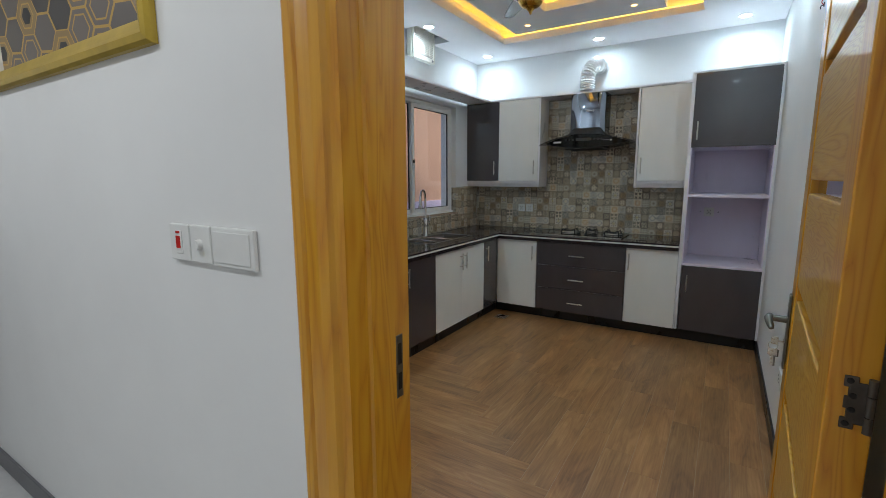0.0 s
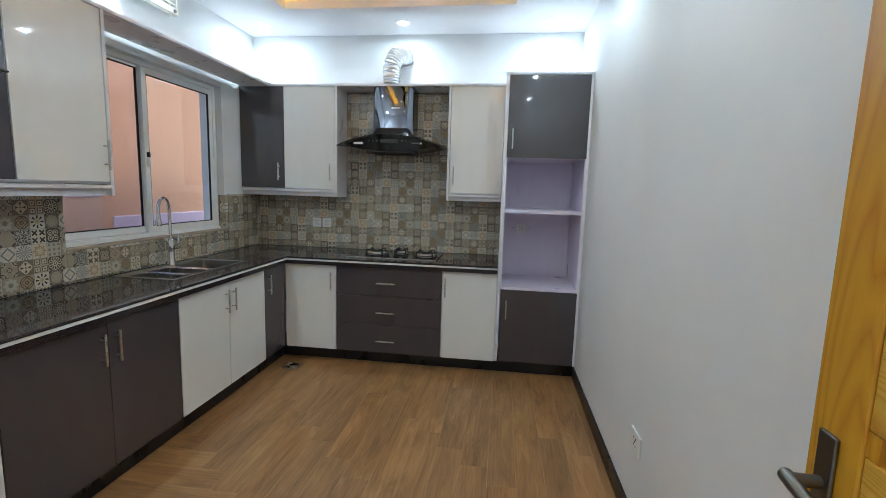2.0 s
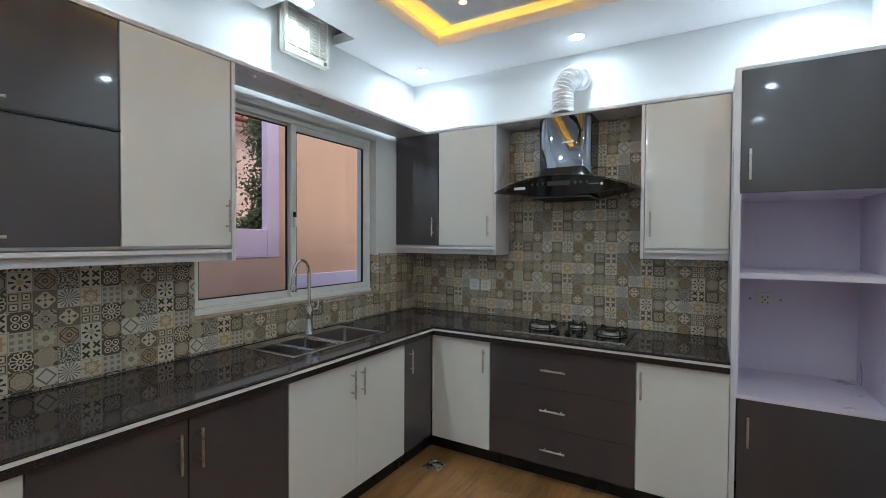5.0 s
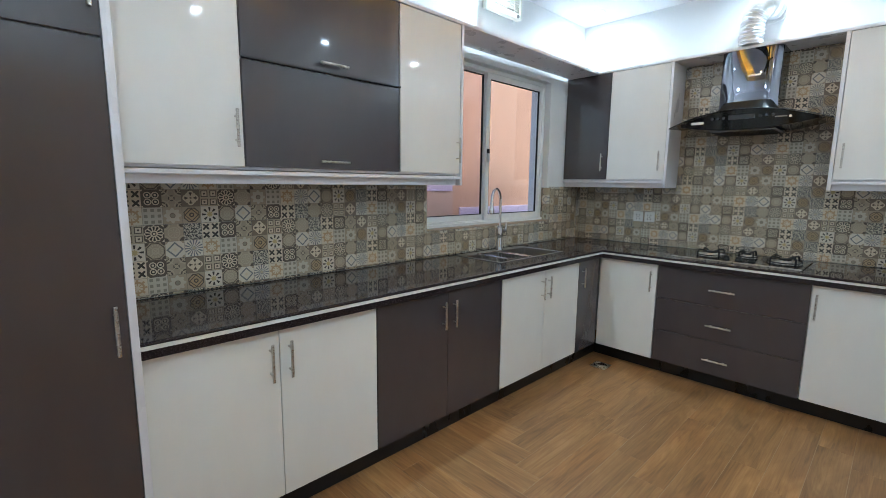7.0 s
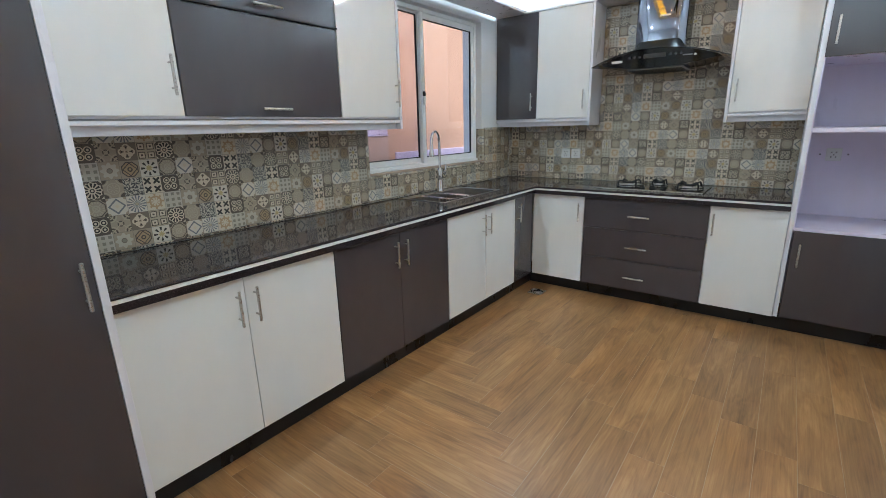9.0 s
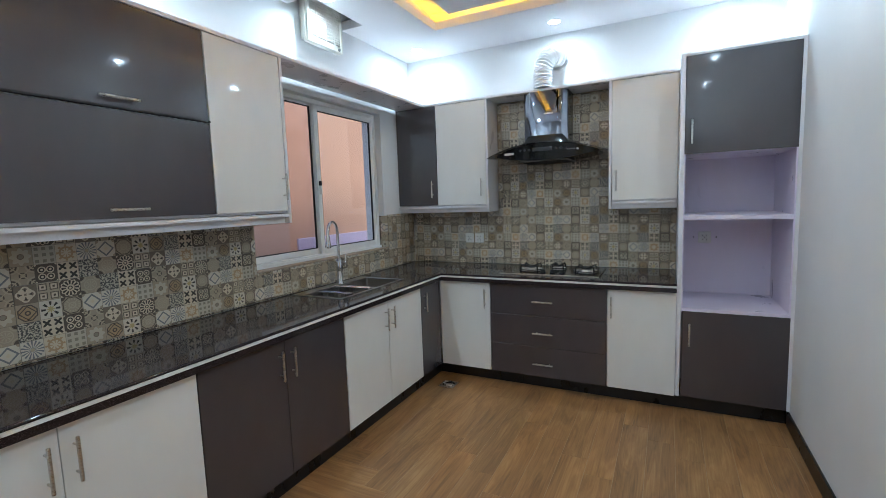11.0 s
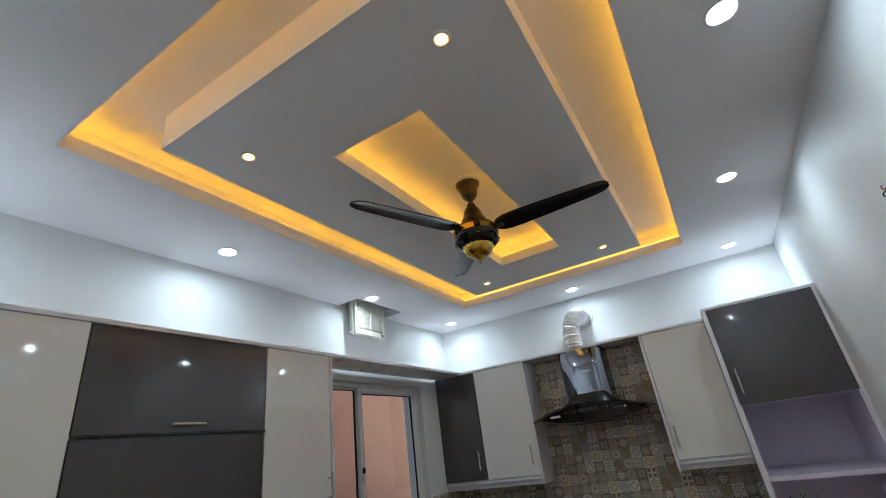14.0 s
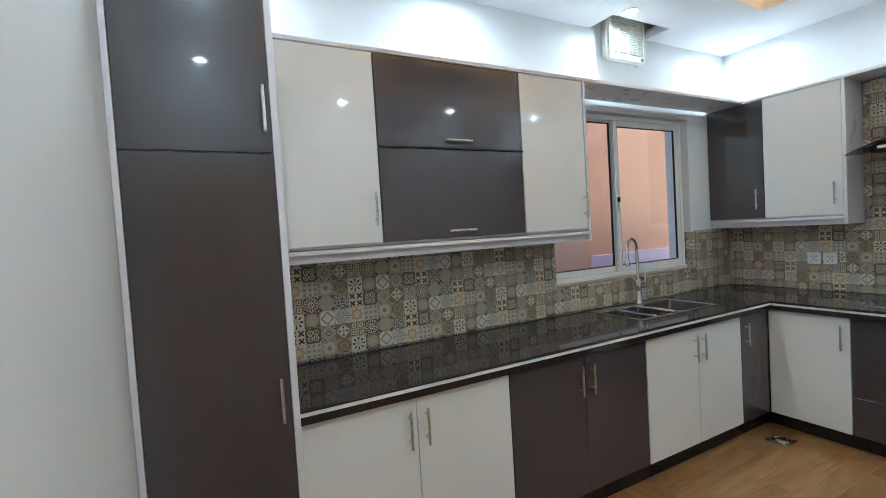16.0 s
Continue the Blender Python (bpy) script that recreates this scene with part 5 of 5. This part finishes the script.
for hz_ in (0.24, 1.150, 1.86):
    leaf_ = boxes(((LX0 + HX + 0.029, LY0 - 0.0025, hz_ - 0.033), (LX0 + HX + 0.052, LY0 - 0.0002, hz_ + 0.033)),
                  ((LX0 + HX + 0.023, LY0 - 0.0026, hz_ - 0.042), (LX0 + HX + 0.040, LY0 - 0.0001, hz_ - 0.024)),
                  ((LX0 + HX + 0.023, LY0 - 0.0026, hz_ + 0.024), (LX0 + HX + 0.040, LY0 - 0.0001, hz_ + 0.042)),
                  ((LX0 + HX + 0.025, LY0 - 0.0024, hz_ - 0.010), (LX0 + HX + 0.040, LY0 - 0.0003, hz_ + 0.010)), bevel=0.001)
    h = part("hinge", leaf_, RUSTY, e, "rusty dark steel hinge with scalloped leaf")
    for ka, kb in ((-0.042, -0.017), (-0.0155, 0.0155), (0.017, 0.042)):
        part("knuckle", tube([(LX0 + HX + 0.055, LY0 - 0.006, hz_ + ka), (LX0 + HX + 0.055, LY0 - 0.006, hz_ + kb)], 0.006, 10), RUSTY, h, smooth=True)
    for sx_, dz in ((0.030, -0.034), (0.035, -0.011), (0.035, 0.011), (0.030, 0.034)):
        part("screw", lathe([(0.0, -0.0014), (0.0042, -0.0010), (0.0048, 0.0)], (LX0 + HX + sx_, LY0 - 0.0027, hz_ + dz), 10, "y"), SLOT, h)

# ---- window ----
e = tagged(thing("window_1", (WX, 3.03, 1.08), "two-pane sliding aluminium window over the sink", "window"), kind="structure")
wy0, wy1, wz0, wz1 = WIN[0] + 0.002, 3.742, 1.088, 2.278
fx0 = WX - 0.070
part("frame", boxes(((fx0, wy0, wz0), (WX, wy0 + 0.035, wz1)), ((fx0, wy1 - 0.035, wz0), (WX, wy1, wz1)), ((fx0, wy0 + 0.035, wz0), (WX, wy1 - 0.035, wz0 + 0.030)), ((WX, wy0 + 0.01, wz0), (WX + 0.022, wy1 - 0.01, wz0 + 0.022)), ((fx0, wy0 + 0.035, wz1 - 0.032), (WX, wy1 - 0.035, wz1)), bevel=0.002), ALUP, e, "pale aluminium outer frame")


def sash(y0, y1, x, nm, wt_=0.042, glass=GLASS):
    z0, z1, w = wz0 + 0.031, wz1 - 0.033, 0.042
    s = part(nm, boxes(((x - 0.026, y0, z0), (x, y0 + w, z1)), ((x - 0.026, y1 - w, z0), (x, y1, z1)), ((x - 0.026, y0 + w, z0), (x, y1 - w, z0 + w)), ((x - 0.026, y0 + w, z1 - wt_), (x, y1 - w, z1)), bevel=0.002), ALUP, e, "pale aluminium sash")
    g = 0.006
    part("gasket", boxes(((x - 0.020, y0 + w, z0 + w), (x - 0.004, y0 + w + g, z1 - wt_)), ((x - 0.020, y1 - w - g, z0 + w), (x - 0.004, y1 - w, z1 - wt_)), ((x - 0.020, y0 + w + g, z0 + w), (x - 0.004, y1 - w - g, z0 + w + g)), ((x - 0.020, y0 + w + g, z1 - wt_ - g), (x - 0.004, y1 - w - g, z1 - wt_))), GASKET, s, "black rubber gasket")
    p = part("pane", boxes(((x - 0.015, y0 + w + g, z0 + w + g), (x - 0.011, y1 - w - g, z1 - wt_ - g))), glass, s, "clear glass pane" if glass is GLASS else "dusty grey-tinted glass pane")
    p.visible_shadow = False
    return s


sash(wy0 + 0.036, 2.997, WX - 0.034, "sash", 0.012, DUSTY)
sr = sash(2.957, wy1 - 0.036, WX - 0.004, "sash")
part("latch", boxes(((WX - 0.004, 2.969, 1.640), (WX + 0.012, 2.990, 1.675)), bevel=0.003), GASKET, sr, "black latch")
part("latch_body", boxes(((WX - 0.004, 2.969, 1.575), (WX + 0.014, 2.990, 1.639)), bevel=0.004), PLASTIC, sr, "white latch body")
# reveal: plaster above, tiled ledge and cheek below
structure("trim_reveal", boxes(((WX - 0.07, wy1 + 0.001, 1.376), (XL, WIN[1] - 0.0005, WIN[3] - 0.001)), ((WX - 0.07, WIN[0], wz1 + 0.001), (XL - 0.001, wy1, WIN[3] - 0.0005))), WALL, "white plaster around the window")
structure("window_sill", boxes(((WX - 0.07, WIN[0] + 0.001, WIN[2] + 0.0003), (XT, 3.742, WIN[2] + 0.0125)), bevel=0.002), TILEEDGE, "tiled window ledge with a brown cut edge")
cheek = boxes(((WX - 0.07, 3.743, WIN[2] + 0.001), (XT - 0.004, WIN[1] - 0.0005, 1.375)), bevel=0.001)
uvl = cheek.loops.layers.uv.new("UVMap")
for f in cheek.faces:
    for lp in f.loops:
        lp[uvl].uv = (lp.vert.co.x + 3.03, lp.vert.co.z - 1.0775)
structure("trim_cheek", cheek, TILE, "patchwork-tiled cheek beside the window")

# ---- outside ----
structure("ground", boxes(((-220, -200, -0.9), (XL - 0.24, 220, -0.7))), EARTH, "bare ground outside")
ex = thing("neighbour_wall", (-4.25, 5.2, -0.7), "peach rendered neighbouring wall with a lavender edge", "wall")
part("render", boxes(((-4.30, 4.00, -0.7), (-4.22, 9.5, 6.0))), PEACH, ex, "peach render")
part("pilaster", boxes(((-4.29, 3.855, 1.33), (-4.20, 3.999, 4.0)), bevel=0.006), LAVENDER, ex, "lavender painted edge")
part("band", boxes(((-4.22, 4.12, 0.60), (-4.19, 9.5, 1.12)), bevel=0.006), LAVENDER, ex, "lavender band")
ex = thing("boundary_wall", (-4.25, 2.4, -0.7), "low mauve boundary wall with a lavender block on top", "wall")
part("wall", boxes(((-4.30, -3.0, -0.7), (-4.20, 3.999, 1.315))), MAUVE, ex)
part("coping", boxes(((-4.31, -3.0, 1.3155), (-4.19, 3.999, 1.329)), bevel=0.003), LAVENDER, ex, "pale coping")
part("block", boxes(((-4.29, 3.47, 1.3295), (-4.20, 3.854, 1.59)), bevel=0.006), LAVENDER, ex, "lavender block on the wall")
# far house
ex = thing("apartment_house", (-17, 15.0, -0.7), "pale pink two-storey house with a clay roof and balcony", "house")
part("wall", boxes(((-23, 4.0, -0.7), (-15.0, 20.0, 5.3))), HOUSE, ex)
part("cornice", boxes(((-23.3, 3.8, 5.3), (-14.7, 20.2, 5.42)), ((-23.5, 3.6, 5.42), (-14.5, 20.4, 5.55)), bevel=0.03), HOUSE, ex, "stepped cornice")
part("roof", boxes(((-23.6, 3.4, 5.56), (-14.3, 20.6, 5.72)), ((-22.8, 4.2, 5.72), (-15.2, 19.8, 6.3)), bevel=0.05), ROOFTILE, ex, "clay red roof edge")
for yy_ in (9.0, 9.28, 10.55, 10.83, 12.4, 12.7):
    wn = part("window", boxes(((-15.02, yy_, 4.0), (-14.985, yy_ + 0.18, 4.69))), MAUVE, ex, "tall narrow window")
    part("surround", boxes(((-15.0, yy_ - 0.03, 4.69), (-14.95, yy_ + 0.21, 4.75)), ((-15.0, yy_ - 0.03, 3.95), (-14.95, yy_ + 0.21, 4.0))), HOUSE, wn)
part("balcony_door", boxes(((-15.02, 9.55, 3.17), (-14.985, 10.1, 4.75))), GREYPL, ex, "dark balcony door")
bal = part("balcony", boxes(((-15.0, 8.2, 2.91), (-14.2, 10.47, 3.17)), bevel=0.02), HOUSE, ex, "projecting balcony")
for k in range(18):
    part("baluster", boxes(((-14.26, 8.25 + 0.128 * k, 3.17), (-14.235, 8.275 + 0.128 * k, 3.85))), IRON, bal)
for zz_ in (3.30, 3.44, 3.58, 3.72, 3.85):
    part("rail", boxes(((-14.27, 8.2, zz_), (-14.225, 10.47, zz_ + 0.03))), IRON, bal)


def tree(at, height, spread, seed, leaves):
    rnd = random.Random(seed)
    e = thing("tree", at, "green broad-leaved tree behind the boundary wall", "tree", "trees outside")
    base = Vector(at)
    limbs = [tube([tuple(base), tuple(base + Vector((0.1, 0.05, height * 0.3))), tuple(base + Vector((0.05, 0.2, height * 0.6))), tuple(base + Vector((0.1, 0.1, height * 0.9)))], [0.09, 0.07, 0.05, 0.015], 8)]
    tips = []
    for k in range(18):
        z = height * rnd.uniform(0.25, 0.9)
        q = rnd.uniform(0, 2 * math.pi)
        rr = spread * rnd.uniform(0.5, 1.0) * (1.1 - 0.5 * z / height)
        p0, p2 = base + Vector((0.07, 0.1, z)), base + Vector((rr * math.cos(q), rr * math.sin(q), z + rnd.uniform(0.1, 0.6)))
        limbs.append(tube([tuple(p0), tuple(p0.lerp(p2, 0.5) + Vector((0, 0, 0.1))), tuple(p2)], [0.03, 0.02, 0.006], 6))
        tips += [p0.lerp(p2, f) for f in (0.5, 0.75, 1.0)]
    part("trunk", merged(*limbs), BARK, e, smooth=True)
    verts, faces = [], []
    for k in range(leaves):
        p = rnd.choice(tips) + Vector((rnd.gauss(0, 0.12), rnd.gauss(0, 0.12), rnd.gauss(0, 0.13)))
        d = Vector((rnd.gauss(0, 1), rnd.gauss(0, 1), rnd.gauss(-0.4, 0.7))).normalized() * rnd.uniform(0.04, 0.085)
        s = d.cross(Vector((rnd.gauss(0, 1), rnd.gauss(0, 1), rnd.gauss(0, 1)))).normalized() * d.length * 0.32
        i = len(verts)
        verts += [p, p + d * 0.5 + s, p + d, p + d * 0.5 - s]
        faces.append((i, i + 1, i + 2, i + 3))
    me = bpy.data.meshes.new("crown")
    me.from_pydata([tuple(v - Vector(at)) for v in verts], [], faces)
    me.materials.append(LEAF)
    ob = new("crown", me)
    ob.parent = e


tree((-6.6, 5.72, -0.7), 4.9, 0.55, 3, 11000)
tree((-6.5, 5.25, -0.7), 2.75, 0.6, 9, 13000)

# ---- floor drain ----
e = thing("floor_drain", (-2.015, 3.462, 0.0), "square steel floor drain with a round grate", "drain")
part("plate", boxes(((-2.078, 3.397, 0.0015), (-1.952, 3.527, 0.005)), bevel=0.001), STEEL, e)
part("grate", lathe([(0.0, 0.0), (0.012, 0.003), (0.02, 0.0005), (0.032, 0.003), (0.038, 0.0005), (0.046, 0.005), (0.050, 0.001)], (-2.015, 3.462, 0.0045)), CHROME, e, smooth=True)

# ---- backsplash tiles ----
TW, TH = 8 * CELL, 4 * CELL      # a printed tile


def tile_piece(parent, u0, u1, z0, z1, to_world, face_u0, face_z0, turned):
    """One printed tile cut to u0..u1, z0..z1 on its wall, with a narrow joint round it and bevelled edge."""
    g, t = 0.0007, 0.009
    u0, u1, z0, z1 = u0 + g, u1 - g, z0 + g, z1 - g
    bm = bmesh.new()
    q = 0.0008
    back = [bm.verts.new(to_world(a_, 0.002, b_)) for a_, b_ in ((u0, z0), (u1, z0), (u1, z1), (u0, z1))]
    mid = [bm.verts.new(to_world(a_, t + 0.0015, b_)) for a_, b_ in ((u0, z0), (u1, z0), (u1, z1), (u0, z1))]
    top = [bm.verts.new(to_world(a_, t + 0.003, b_)) for a_, b_ in ((u0 + q, z0 + q), (u1 - q, z0 + q), (u1 - q, z1 - q), (u0 + q, z1 - q))]
    for p_, r_ in ((back, mid), (mid, top)):
        for k_ in range(4):
            bm.faces.new([p_[k_], p_[(k_ + 1) % 4], r_[(k_ + 1) % 4], r_[k_]])
    bm.faces.new(top)
    uvl_ = bm.loops.layers.uv.new("UVMap")
    for f in bm.faces:
        for lp in f.loops:
            co = lp.vert.co
            pu, pv = (co.y if to_world is on_west else co.x) - face_u0, co.z - face_z0
            lp[uvl_].uv = (TW - pu, TH - pv) if turned else (pu, pv)
    ob = finish(bm, "tile", TILE, parent)
    return ob


def on_west(u, d, z):
    return (XL + d, u, z)


def on_north(u, d, z):
    return (u, YB - d, z)


def backsplash(name, to_world, regions, u_phase, z_phase, upright, seed, label):
    """Tiles on one wall; upright tells by (column, row) which tiles are known to be turned by half a circle."""
    rnd = random.Random(seed)
    us, zs = [r_[0] for r_ in regions] + [r_[1] for r_ in regions], [r_[2] for r_ in regions] + [r_[3] for r_ in regions]
    e_ = tagged(thing(name, to_world((min(us) + max(us)) / 2, 0, min(zs)), label, "backsplash"), kind="structure")
    part("grout", boxes(*[(to_world(a_ + 0.0005, 0.0004, c_ + 0.0005), to_world(b_ - 0.0005, 0.0085, d_ - 0.0005)) for a_, b_, c_, d_ in regions]), GROUT, e_)
    turns = dict(upright)
    for a_, b_, c_, d_ in regions:
        k0, k1 = math.floor((a_ - u_phase) / TW), math.ceil((b_ - u_phase) / TW)
        j0, j1 = math.floor((c_ - z_phase) / TH), math.ceil((d_ - z_phase) / TH)
        for k_ in range(k0, k1):
            for j_ in range(j0, j1):
                if (k_, j_) not in turns:
                    turns[k_, j_] = rnd.random() < 0.45
                tu, tz = u_phase + k_ * TW, z_phase + j_ * TH
                p0, p1 = max(a_, tu), min(b_, tu + TW)
                q0, q1 = max(c_, tz), min(d_, tz + TH)
                if p1 - p0 > 0.006 and q1 - q0 > 0.006:
                    tile_piece(e_, p0, p1, q0, q1, to_world, tu, tz, turns[k_, j_])


backsplash("wall_tiles_west", on_west, [(0.487, WIN[0], CT + 0.001, 1.440), (WIN[0], WIN[1], CT + 0.001, WIN[2] - 0.001), (WIN[1], YT, CT + 0.001, 1.385)], 0.485, 1.2115 - TH,
           {(0, 0): False, (0, 1): False, (1, 0): False, (1, 1): True, (2, 1): False}, 5, "patchwork-printed ceramic wall tiles under the window")
backsplash("wall_tiles_north", on_north, [(XT, -1.834, CT + 0.001, 1.440), (-1.834, -0.848, CT + 0.001, 2.345), (-0.848, -0.373, CT + 0.001, 1.440)], -0.951 - TW, 0.874,
           {(0, 0): True, (0, 1): True, (0, 2): False, (0, 4): False, (1, 0): False, (1, 1): False}, 8, "patchwork-printed ceramic wall tiles behind the hob")

# ---- floor planks ----
PW, PL = 0.148, 0.80
fl = tagged(thing("floor", (-1.2, 2.0, 0.0), "wood-look brown porcelain planks laid in a broad herringbone", "floor"), kind="structure")
part("bed", boxes(((XL, -0.16, -0.06), (XR, YB, -0.0006))), FLOORGROUT, fl)
MESHES = {}


def plank(x0, x1, y0, y1, along_x):
    """One plank; its mesh runs along the local x axis and is shared by planks of the same size."""
    x0, x1, y0, y1 = max(x0, XL), min(x1, XR), max(y0, -0.16), min(y1, YB)
    if x1 - x0 < 0.012 or y1 - y0 < 0.012:
        return
    ln, wd = (x1 - x0, y1 - y0) if along_x else (y1 - y0, x1 - x0)
    key = (round(ln, 3), round(wd, 3))
    if key not in MESHES:
        g, q = 0.0009, 0.0004
        a_, b_ = ln / 2 - g, wd / 2 - g
        vs = [(sx * a_, sy * b_, -0.006) for sx, sy in ((-1, -1), (1, -1), (1, 1), (-1, 1))]
        vs += [(sx * a_, sy * b_, -0.0005) for sx, sy in ((-1, -1), (1, -1), (1, 1), (-1, 1))]
        vs += [(sx * (a_ - q), sy * (b_ - q), 0.0) for sx, sy in ((-1, -1), (1, -1), (1, 1), (-1, 1))]
        fs = [(8, 9, 10, 11)]
        for o in (0, 4):
            fs += [(o + k_, o + (k_ + 1) % 4, o + 4 + (k_ + 1) % 4, o + 4 + k_) for k_ in range(4)]
        me = bpy.data.meshes.new("plank")
        me.from_pydata(vs, [], fs)
        me.materials.append(PLANK)
        MESHES[key] = me
    ob = new("plank", MESHES[key])
    ob.parent = fl
    ob.matrix_basis = Matrix.Translation(Vector(((x0 + x1) / 2, (y0 + y1) / 2, 0.0)) - ORIGIN[fl.name]) @ Matrix.Rotation(0 if along_x else radians(90), 4, "Z")


# rows along x end on a staircase; columns along y start on it
R0, C0 = 1.504, -1.264
for k in range(-14, 24):
    ya, xe = R0 + k * PW, C0 - k * PW
    x1 = xe
    while x1 > XL:
        plank(x1 - PL, x1, ya, ya + PW, True)
        x1 -= PL
    y0 = ya + PW
    while y0 < YB:
        plank(xe - PW, xe, y0, y0 + PL, False)
        y0 += PL
